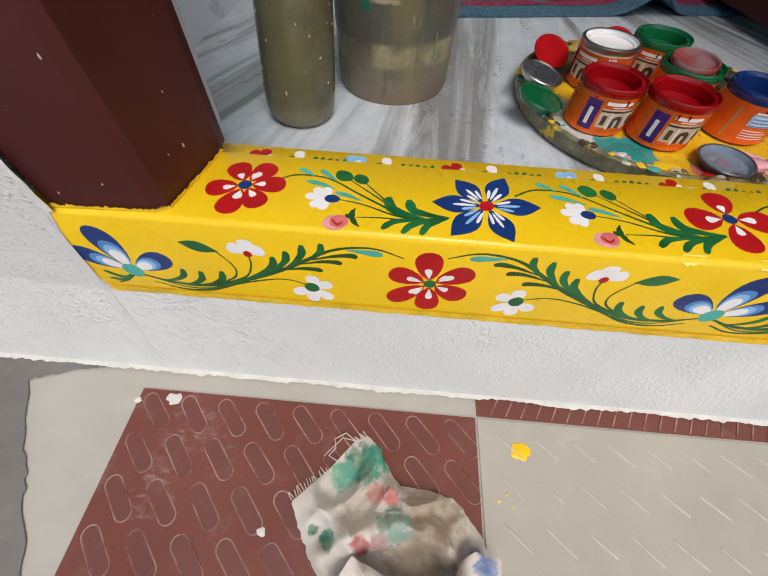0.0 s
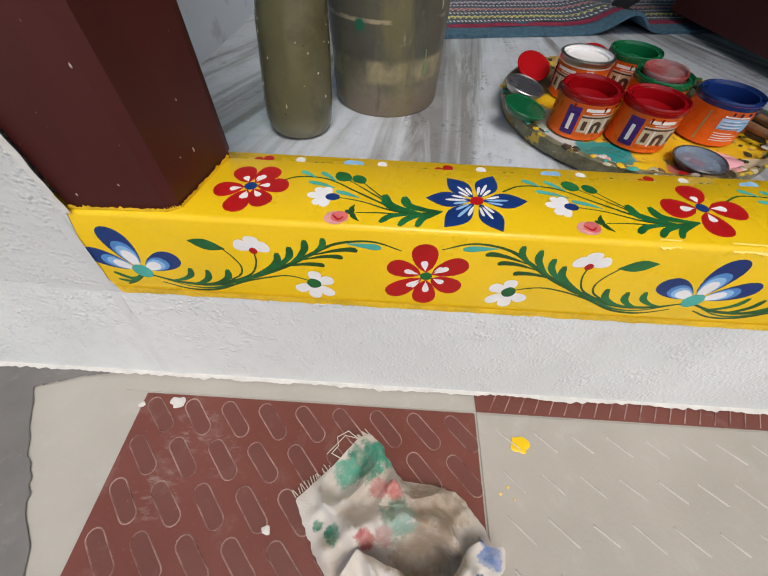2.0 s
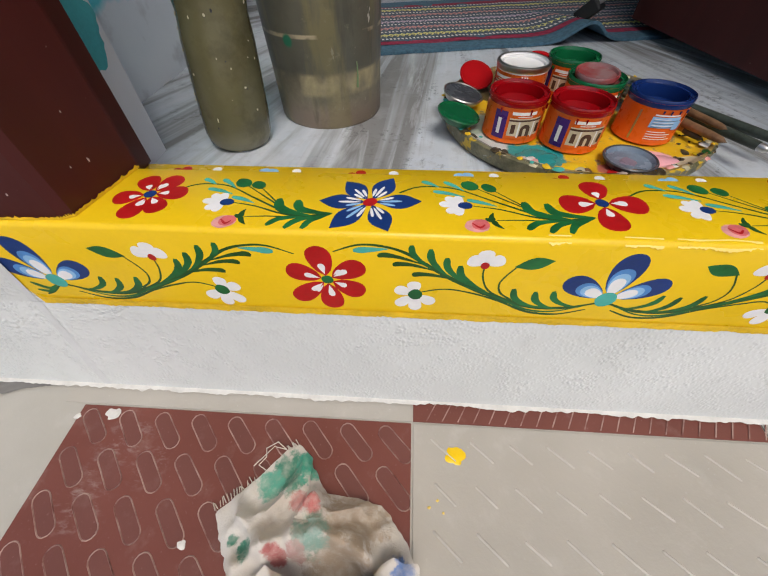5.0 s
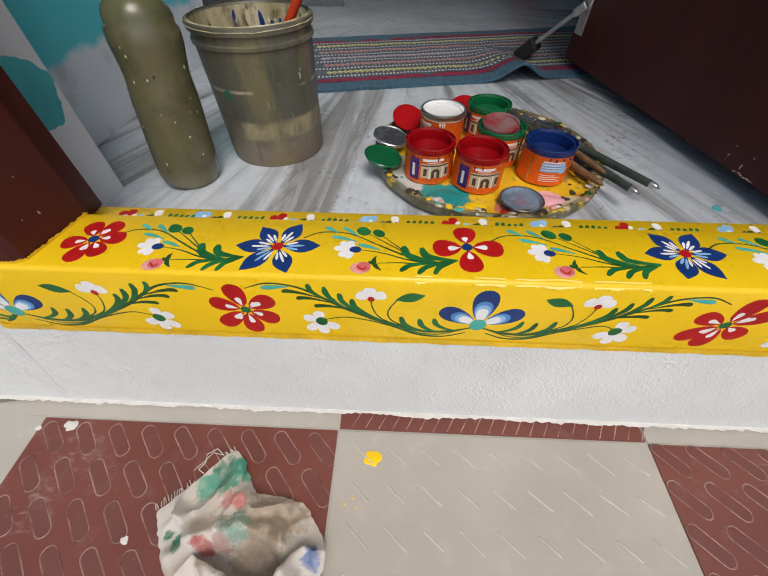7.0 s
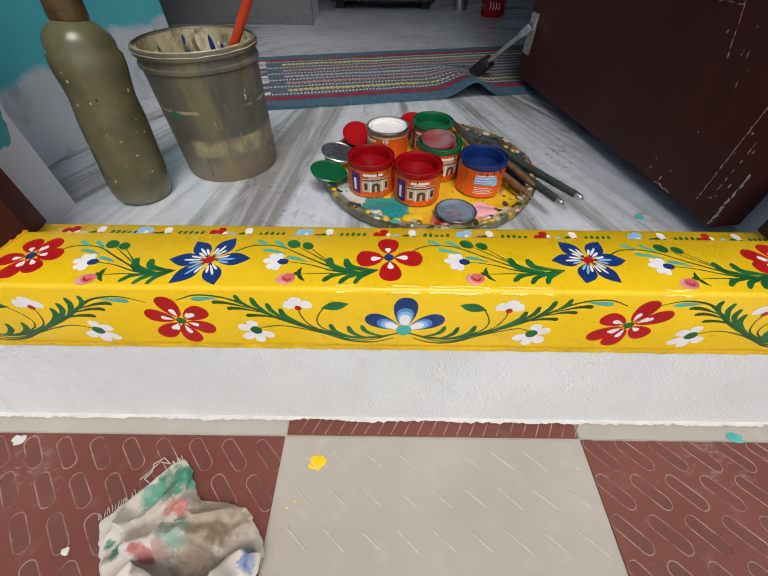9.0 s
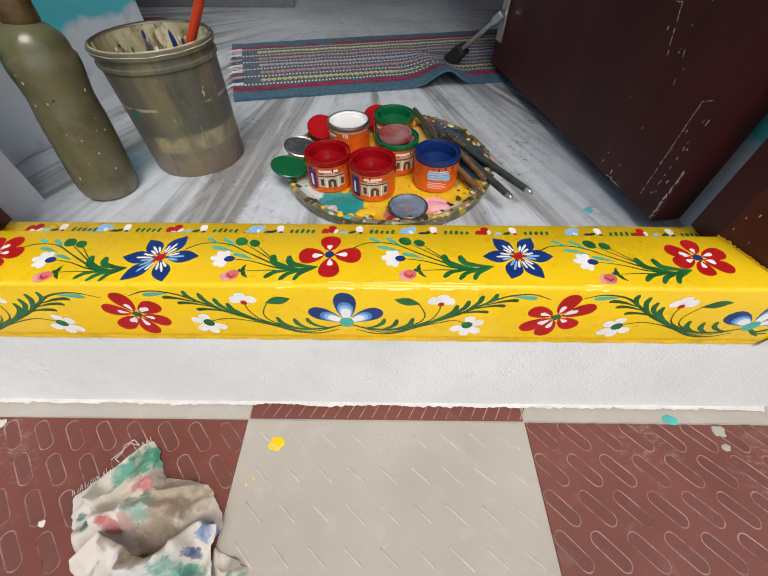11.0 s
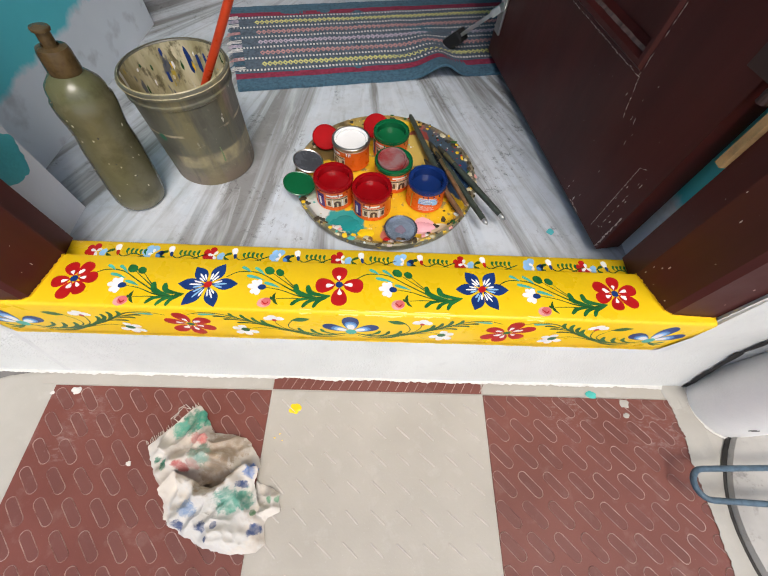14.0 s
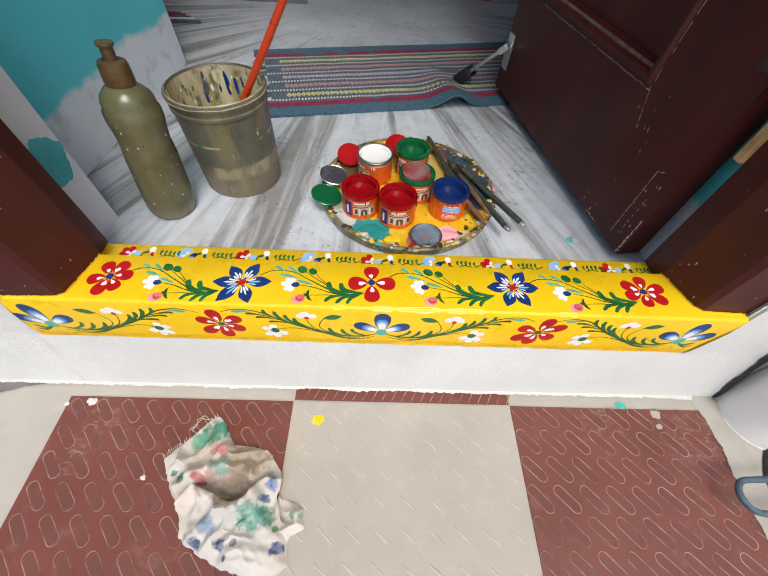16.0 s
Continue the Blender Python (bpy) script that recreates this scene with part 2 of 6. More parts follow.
GRANITE = tile_mat("speckled stone rim", (0.32, 0.305, 0.28), (0.52, 0.50, 0.46), (0.06, 0.06, 0.055), 0.95)

# ---------------------------------------------------------------- mesh helpers


def finish(bm, smooth=None):
    bmesh.ops.recalc_face_normals(bm, faces=bm.faces)
    if smooth is not None:
        for f in bm.faces:
            f.smooth = True
        for e in bm.edges:
            if len(e.link_faces) == 2 and e.calc_face_angle(0) > radians(smooth):
                e.smooth = False
    return bm


def part(name, bm, material, parent=None, label="", kind="", smooth=None, recalc=True):
    if recalc:
        finish(bm, smooth)
    me = bpy.data.meshes.new(name)
    bm.to_mesh(me)
    bm.free()
    for m in (material if isinstance(material, (list, tuple)) else [material]):
        me.materials.append(m)
    ob = new(name, me)
    if parent is not None:
        ob.parent = parent
    return tagged(ob, label, kind=kind)


def thing(name, x, y, z, label, category, group="", kind=""):
    ob = new(name)
    ob.empty_display_size = 0.02
    ob.matrix_world = pose(x, y, z)
    return tagged(ob, label, category, group, kind)


def box(x0, x1, y0, y1, z0, z1, bevel=0.0, bm=None):
    bm = bm or bmesh.new()
    r = bmesh.ops.create_cube(bm, size=1, matrix=Matrix.LocRotScale(((x0 + x1) / 2, (y0 + y1) / 2, (z0 + z1) / 2), None, (x1 - x0, y1 - y0, z1 - z0)))
    if bevel:
        es = {e for v in r["verts"] for e in v.link_edges}
        bmesh.ops.bevel(bm, geom=list(es), offset=bevel, segments=2, affect="EDGES", profile=0.5)
    return bm


def prism(outline, z0, z1, bm=None):
    """An upright prism over an outline in plan."""
    bm = bm or bmesh.new()
    lo = [bm.verts.new((x, y, z0)) for x, y in outline]
    hi = [bm.verts.new((x, y, z1)) for x, y in outline]
    n = len(lo)
    for i in range(n):
        bm.faces.new((lo[i], lo[(i + 1) % n], hi[(i + 1) % n], hi[i]))
    bm.faces.new(hi)
    bm.faces.new(lo[::-1])
    return bm


def bar(outline, x0, x1, bm=None):
    """A prism along x over an outline in (y, z)."""
    bm = bm or bmesh.new()
    lo = [bm.verts.new((x0, y, z)) for y, z in outline]
    hi = [bm.verts.new((x1, y, z)) for y, z in outline]
    n = len(lo)
    for i in range(n):
        bm.faces.new((lo[i], lo[(i + 1) % n], hi[(i + 1) % n], hi[i]))
    bm.faces.new(hi)
    bm.faces.new(lo[::-1])
    return bm


def lathe(profile, n=40, m=Matrix.Identity(4), bm=None, wob=0.0):
    """A turned form from (radius, height) pairs."""
    bm = bm or bmesh.new()
    rings = []
    for r, z in profile:
        if r < 1e-6:
            rings.append([bm.verts.new(m @ Vector((0, 0, z)))])
        else:
            rings.append([bm.verts.new(m @ Vector((r * (1 + wob * noise.noise((math.cos(a) * 2, math.sin(a) * 2, z * 90))) * math.cos(a), r * math.sin(a), z)))
                          for a in (2 * math.pi * i / n for i in range(n))])
    for p, q in zip(rings, rings[1:]):
        for i in range(n):
            j = (i + 1) % n
            if len(p) == 1 and len(q) == 1:
                continue
            if len(p) == 1:
                bm.faces.new((p[0], q[j], q[i]))
            elif len(q) == 1:
                bm.faces.new((p[i], p[j], q[0]))
            else:
                bm.faces.new((p[i], p[j], q[j], q[i]))
    return bm


def tube(points, radii, n=10, bm=None):
    """A round rod through points."""
    bm = bm or bmesh.new()
    pts = [Vector(p) for p in points]
    rings = []
    for i, p in enumerate(pts):
        d = (pts[min(i + 1, len(pts) - 1)] - pts[max(i - 1, 0)]).normalized()
        side = d.cross(Vector((0, 0, 1)))
        side = side.normalized() if side.length > 0.01 else Vector((1, 0, 0))
        up = side.cross(d)
        r = radii[i] if isinstance(radii, (list, tuple)) else radii
        rings.append([bm.verts.new(p + r * (math.cos(a) * side + math.sin(a) * up)) for a in (2 * math.pi * k / n for k in range(n))])
    for a, b in zip(rings, rings[1:]):
        for k in range(n):
            bm.faces.new((a[k], a[(k + 1) % n], b[(k + 1) % n], b[k]))
    bm.faces.new(rings[0][::-1])
    bm.faces.new(rings[-1])
    return bm


def blob(x, y, z, r, thick=0.0012, n=18, seed=0.0, sx=1.0, sy=1.0, up=None, bm=None):
    """A splash of thick paint with an uneven outline; up maps (u, v, w) to the world."""
    bm = bm or bmesh.new()
    up = up or (lambda u, v, w: (x + u, y + v, z + w))
    top = bm.verts.new(up(0, 0, thick))
    r0, r1 = [], []
    for i in range(n):
        a = 2 * math.pi * i / n
        k = r * (1 + 0.42 * noise.noise((math.cos(a) * 1.3 + seed, math.sin(a) * 1.3, seed * 1.7)) + 0.16 * noise.noise((math.cos(a) * 4.5 + seed, math.sin(a) * 4.5, seed)))
        u, v = k * math.cos(a) * sx, k * math.sin(a) * sy
        r0.append(bm.verts.new(up(u * 0.8, v * 0.8, thick * 0.9)))
        r1.append(bm.verts.new(up(u, v, 0)))
    for i in range(n):
        j = (i + 1) % n
        bm.faces.new((top, r0[i], r0[j]))
        bm.faces.new((r0[i], r1[i], r1[j], r0[j]))
    return bm

# ---------------------------------------------------------------- structure: outside
SILL_TOP, SILL_BACK, SILL_FRONT, INNER = 0.182, 0.168, 0.038, 0.137
ground = part("ground", box(-40, 40, -40, 40, -0.2, -0.006), CEMENT, None, kind="structure")
floor = part("floor", box(-2.0, 2.0, -2.5, 0.03, -0.005, -0.0012), CEMENT, None, kind="structure")


def ragged(u0, u1, n, low, high, seed, amp, mapper, bm=None, amp_high=0.0, freq=60.0):
    """A strip between two rough edges."""
    bm = bm or bmesh.new()
    a, b = [], []
    for i in range(n + 1):
        u = u0 + (u1 - u0) * i / n
        k = noise.noise((u * freq, seed, 0)) + 0.5 * noise.noise((u * freq * 3.1, seed, 5)) + 0.7 * noise.noise((u * freq * 9.7, seed, 8))
        h = noise.noise((u * freq, seed + 9, 0))
        a.append(bm.verts.new(mapper(u, low + amp * k)))
        b.append(bm.verts.new(mapper(u, high + amp_high * h)))
    for i in range(n):
        bm.faces.new((a[i], a[i + 1], b[i + 1], b[i]))
    return bm


def wall_y(z):
    """The front of the low wall leans out towards the floor."""
    return 0.020 + 0.018 * min(1.0, max(0.0, z) / 0.106)


wall_south = part("wall_south", bar([(0.018, -0.005), (0.0385, 0.107), (0.0385, 0.1335), (0.126, 0.1335), (0.126, -0.005)], -0.2862, 0.60), PLASTER, None, kind="structure")
wall_west = part("wall_west", bar([(0.018, -0.005), (0.0385, 0.107), (0.0385, 2.5), (0.13, 2.5), (0.13, -0.005)], -2.0, -0.2862), PLASTER, None, kind="structure")
# thin skin of plaster that runs over the end of the painted threshold
bm = prism([(-0.34, -2.5), (-0.269, -2.5), (-0.269, -0.181), (-0.2715, -0.174), (-0.2825, -0.142), (-0.2835, -0.124), (-0.2815, -0.1052), (-0.34, -0.1052)], 0.0375, 0.0386)
bm.transform(Matrix.Rotation(radians(-90), 4, "X"))
part("plaster_skin", bm, PLASTER, wall_west)
wall_east = part("wall_east", bar([(0.0345, 0.0), (0.0365, 0.12), (0.0365, 2.5), (0.13, 2.5), (0.13, 0.0)], 0.603, 2.0), PLASTER, None, kind="structure")
part("wall_east_strip", bar([(0.0375, 0.107), (0.044, 0.3), (0.044, 2.5), (0.13, 2.5), (0.13, 0.107)], 0.506, 0.603), PLASTER, wall_east)
part("wall_top", box(-0.2685, 0.506, 0.044, 0.13, 2.02, 2.5), PLASTER, wall_east)
# slanting smooth band of filler between the two stretches of plaster
FILLER = paint("smooth grey filler", (0.62, 0.63, 0.615), 0.85, 0.08, 0.1, 30)
part("filler_band", ragged(0.0, 0.178, 150, -0.0036, 0.0036, 4.0, 0.0009, lambda u, v: (-0.2885 + max(0.0, u - 0.106) * 0.17 + v, 0.0372 if u > 0.1045 else 0.0186 + 0.183 * u, u), amp_high=0.0009, freq=50), FILLER, wall_west, "slanting band of smooth filler")

# ragged lime wash along the foot of the wall
foot = part("lime_edge", ragged(-0.50, 0.60, 800, 0.0152, 0.024, 1.0, 0.0028, lambda u, v: (u, v, 0.0016), freq=17), LIME, wall_south, "ragged cream lime wash")
part("cement_smear", ragged(-0.30, 0.006, 120, 0.576, 0.612, 5.0, 0.0045, lambda u, v: (v, u, 0.0012), freq=30), PALE_CEMENT, floor, "cement smeared over the tile edge")
part("cement_lump", blob(0.586, 0.010, 0.0, 0.022, 0.003, 60, 3.1, 0.75, 1.15), PALE_CEMENT, floor, smooth=60)
# near-black ragged strip up the wall corner behind the pipe
NEAR_BLACK = paint("near-black rough fill", (0.045, 0.042, 0.038), 0.9, 0.4, 0.5, 60)
part("grime", ragged(0.002, 1.2, 300, 0.004, 0.012, 3.3, 0.003, lambda u, v: (0.5945 - 0.06 * min(u, 0.4) + v * 1.4, wall_y(min(u, 0.3)) - 0.0016, u), amp_high=0.002, freq=40), NEAR_BLACK, wall_east, "dark ragged strip in the corner behind the pipe")

part("grime", ragged(-0.62, -0.325, 160, 0.0, 0.018, 6.1, 0.004, lambda u, v: (u, 0.019 - (0.019 - v) * min(1.0, (-0.325 - u) / 0.075), 0.0008), amp_high=0.001, freq=26), GREY_CEMENT, floor, "grey grime along the foot of the wall")

# grey cement gutter beyond the tiles
part("gutter", ragged(-0.45, 0.014, 90, 0.0, -0.6, 7.0, 0.006, lambda u, v: (v - 0.412 - (u - 0.01) * 0.62 if v > -0.3 else -1.2, u, 0.0002), freq=30), GREY_CEMENT, floor, "grey damp cement")
ring = [(0.128, 0.004), (0.128, 0.014), (0.148, 0.014), (0.155, 0.010), (0.158, 0.0)]
drain = thing("drain_ring", -0.535, -0.17, 0.0, "round speckled stone drain ring on the cement floor", "drain")
part("stone_rim", lathe(ring, 48, wob=0.02), GRANITE, drain, smooth=40)
part("drain_hole", lathe([(0.0, 0.005), (0.129, 0.005)], 48), BLACK, drain)
slab = thing("round_slab", 0.77, -0.16, 0.0, "round worn speckled stone slab set in cement", "slab")
part("stone_disc", lathe([(0.0, 0.012), (0.158, 0.012), (0.166, 0.009), (0.168, 0.0)], 64, wob=0.015), GRANITE, slab, smooth=40)
part("dark_joint", lathe([(0.168, 0.0022), (0.171, 0.0020), (0.173, 0.0)], 64, wob=0.015), NEAR_BLACK, slab)

# vertical white drain pipe beside the doorway
pipe = thing("drain_pipe", 0.650, -0.004, 0.0, "white plastic drain pipe standing against the wall", "pipe")
part("pipe_body", lathe([(0.047, 0.0), (0.047, 2.4), (0.044, 2.4), (0.044, 0.0)], 40), PIPE, pipe, smooth=40)
part("cement_collar", lathe([(0.050, 0.0), (0.0490, 0.0010), (0.0475, 0.002)], 32, wob=0.06), LIME, pipe, smooth=60)
for dx, dz in ((-0.012, 0.052), (-0.006, 0.05)):
    part("scuff", tube([(dx - 0.018, -0.0440, dz), (dx - 0.016, -0.0446, dz + 0.008)], 0.0006, 6), BLACK, pipe)

# bent rod lying near the pipe
rod_pts = [(0.78, -0.085, 0.045)] + [(0.561 + 0.0 - 0.017 * math.sin(a) + 0.0, -0.108 + 0.017 * math.cos(a), 0.028) for a in (math.pi * i / 10 for i in range(11))] + [(0.78, -0.135, 0.045)]
hook = thing("bent_rod", 0, 0, 0, "bent blue-grey painted metal rod above the floor", "rod")
part("rod", tube(rod_pts, 0.0036, 10), ROD, hook, smooth=60)
part("rod_end", tube([(0.78, -0.085, 0.045), (0.80, -0.08, 0.0)], 0.0042, 8), ROD, hook)
part("rod_end", tube([(0.78, -0.135, 0.045), (0.80, -0.14, 0.0)], 0.0042, 8), ROD, hook)

# ---------------------------------------------------------------- floor tiles
T = 0.30


def stadium(cx, cy, half, r, turn, n=7):
    out = []
    for s, base in ((1, -90), (-1, 90)):
        for i in range(n):
            a = radians(base + 180 * i / (n - 1))
            out.append((s * half + r * math.cos(a), r * math.sin(a)))
    c, s = math.cos(turn), math.sin(turn)
    return [(cx + c * x - s * y, cy + s * x + c * y) for x, y in out]


def clip_ok(pts, x0, x1, y0, y1):
    return all(x0 < x < x1 and y0 < y < y1 for x, y in pts)


def pill_grid(x0, x1, y0, y1, dx, dy, off, top):
    for j in range(int((y1 - y0) / dy) + 2):
        for i in range(-1, int((x1 - x0) / dx) + 3):
            yield x0 + off + i * dx, y1 - top - j * dy


def red_tile(x0, x1, y0, y1, pills=True):
    ob = part("floor_tile", box(x0 + 0.0008, x1 - 0.0008, y0 + 0.0008, y1 - 0.0008, -0.004, 0.0, 0.0006), TILE_RED, floor)
    if not pills:
        return ob
    rng = random.Random(round(x0 * 100) + 7)
    bm = bmesh.new()
    for cx, cy in pill_grid(x0, x1, y0, y1, 0.0331, 0.0326, 0.021 if x0 < 0 else 0.016, 0.019 if x0 < 0 else 0.0140):
        turn = radians(-46 + rng.uniform(-2, 2))
        outer = stadium(cx, cy, 0.0122, 0.0066, turn)
        if not (x0 - 0.006 < cx < x1 + 0.006 and y0 < cy < y1):
            continue
        mid, inner = stadium(cx, cy, 0.0122, 0.0061, turn), stadium(cx, cy, 0.0122, 0.0055, turn)
        h = rng.uniform(0.0005, 0.0009)
        loops = [[bm.verts.new((min(x1 - 0.001, max(x0 + 0.001, x)), min(y1 - 0.001, max(y0 + 0.001, y)), z)) for x, y in l] for l, z in ((outer, 0.0001), (mid, h), (inner, 0.0001))]
        n = len(outer)
        for a, b in zip(loops, loops[1:]):
            for i in range(n):
                bm.faces.new((a[i], a[(i + 1) % n], b[(i + 1) % n], b[i]))
        bm.faces.new(loops[2]).material_index = 1
    part("tile_relief", bm, [RIDGE_RED, TILE_DEEP], ob, "raised worn oval ridges", kind="stuff", smooth=20)
    return ob


def cream_tile(x0, x1, y0, y1, pills=True):
    ob = part("floor_tile", box(x0 + 0.0008, x1 - 0.0008, y0 + 0.0008, y1 - 0.0008, -0.004, 0.0, 0.0006), TILE_CREAM, floor)
    if not pills:
        return ob
    rng = random.Random(11)
    bm = bmesh.new()
    for cx, cy in pill_grid(x0, x1, y0, y1, 0.0318, 0.0322, 0.026, 0.0215):
        turn = radians(-40 + rng.uniform(-3, 3))
        if not clip_ok(stadium(cx, cy, 0.013, 0.006, turn), x0 + 0.002, x1 - 0.002, y0 + 0.002, y1 - 0.002):
            continue
        half = 0.0125 * rng.uniform(0.75, 1.0)
        loops = [[bm.verts.new((x, y, z)) for x, y in stadium(cx, cy, half, r, turn, 4)] for r, z in ((0.0011, 0.0001), (0.0004, 0.0008))]
        n = len(loops[0])
        for i in range(n):
            bm.faces.new((loops[0][i], loops[0][(i + 1) % n], loops[1][(i + 1) % n], loops[1][i]))
        bm.faces.new(loops[1])
    part("tile_relief", bm, RIDGE_CREAM, ob, "short raised ribs", kind="stuff", smooth=80)
    return ob


for j in range(4):
    for i in range(3):
        x0, y1 = -0.3 + i * T, -j * T
        (red_tile if (i + j) % 2 == 0 else cream_tile)(x0, x0 + T, y1 - T, y1, j == 0)
part("floor_tile", box(-0.32, -0.0008, 0.0008, 0.024, -0.004, -0.0002), TILE_CREAM, floor)
part("floor_tile", box(0.3008, 0.60, 0.0008, 0.024, -0.004, -0.0002), TILE_CREAM, floor)
strip = part("floor_tile", box(0.0008, 0.2992, 0.0008, 0.024, -0.004, -0.0002), TILE_RED, floor)
bm = bmesh.new()
for i in range(22):
    x = 0.012 + i * 0.0135
    pts = [(x, 0.002), (x + 0.0012, 0.002), (x + 0.0100, 0.018), (x + 0.0088, 0.018)]
    bm.faces.new([bm.verts.new((px, py, 0.0004)) for px, py in pts])
part("tile_relief", bm, RIDGE_RED, strip, kind="stuff")

# dried paint drops on the floor
SPLASH = [(0.036, -0.026, 0.0072, YELLOW, "dried yellow paint drop"), (0.0135, -0.063, 0.0012, YELLOW_PALE, "dried yellow paint drop"), (0.02, -0.058, 0.0010, YELLOW_PALE, "dried yellow paint drop"),
          (0.024, -0.066, 0.0009, YELLOW_PALE, "dried yellow paint drop"), (-0.268, -0.008, 0.0062, LIME, "dried white paint drop"), (-0.299, -0.012, 0.0026, LIME, "dried white paint drop"),
          (-0.165, -0.097, 0.0030, LIME, "dried white paint drop"), (0.46, 0.004, 0.0062, P_TEAL, "dried teal paint drop"), (0.506, -0.008, 0.0062, PALE_CEMENT, "pale cement smear"),
          (0.504, -0.024, 0.0040, PALE_CEMENT, "pale cement smear")]
for i, (x, y, r, m, lab) in enumerate(SPLASH):
    part("paint_splash", blob(x, y, 0.0003, r, 0.0005, 26, i * 2.3 + 0.4, 1.15, 0.95), m, floor, lab, smooth=60)

# ---------------------------------------------------------------- painted threshold
threshold = thing("threshold", 0, 0, 0.107, "raised yellow threshold hand-painted with folk flowers", "threshold", kind="structure")
threshold.matrix_world = Matrix.Identity(4)
X0, X1 = -0.2848, 0.503
prof = [(SILL_FRONT, 0.1075), (SILL_FRONT, SILL_TOP - 0.0035), (SILL_FRONT + 0.001, SILL_TOP - 0.001), (SILL_FRONT + 0.0035, SILL_TOP), (0.097, SILL_TOP), (0.0995, SILL_TOP - 0.0015),
        (0.1005, SILL_BACK), (0.1265, SILL_BACK), (0.1285, SILL_BACK - 0.002), (0.1285, 0.1340), (0.039, 0.1340), (0.039, 0.1075)]
part("sill", bar(prof, X0, X1), YELLOW, threshold, "glossy yellow enamel", smooth=50)
bm = bmesh.new()
bm.faces.new([bm.verts.new((x, SILL_FRONT - 0.0022, z)) for x, z in ((0.5045, 0.180), (0.4885, 0.1045), (0.5045, 0.1045))])
part("plaster_end", bm, PLASTER, wall_east)
part("paint_edge", ragged(X0 + 0.004, X1 - 0.016, 420, 0.1052, 0.112, 2.0, 0.0018, lambda u, v: (u, SILL_FRONT - 0.0008, v)), YELLOW_OLD, threshold, "rough lower edge of the yellow paint")
for a, b, s in ((0.064, 0.076, 1), (0.104, 0.124, 2), (0.131, 0.174, 3), (0.182, 0.219, 4), (0.30, 0.318, 5)):
    part("worn_edge", ragged(a, b, 40, 0.0, 0.0042, s * 3.0, 0.0012, lambda u, v: (u, SILL_FRONT - 0.0004 + v * 1.1, SILL_TOP + 0.0004 - max(0.0, 0.0030 - v) * 1.0), amp_high=0.0014), YELLOW_PALE, threshold, "pale worn paint along the edge")


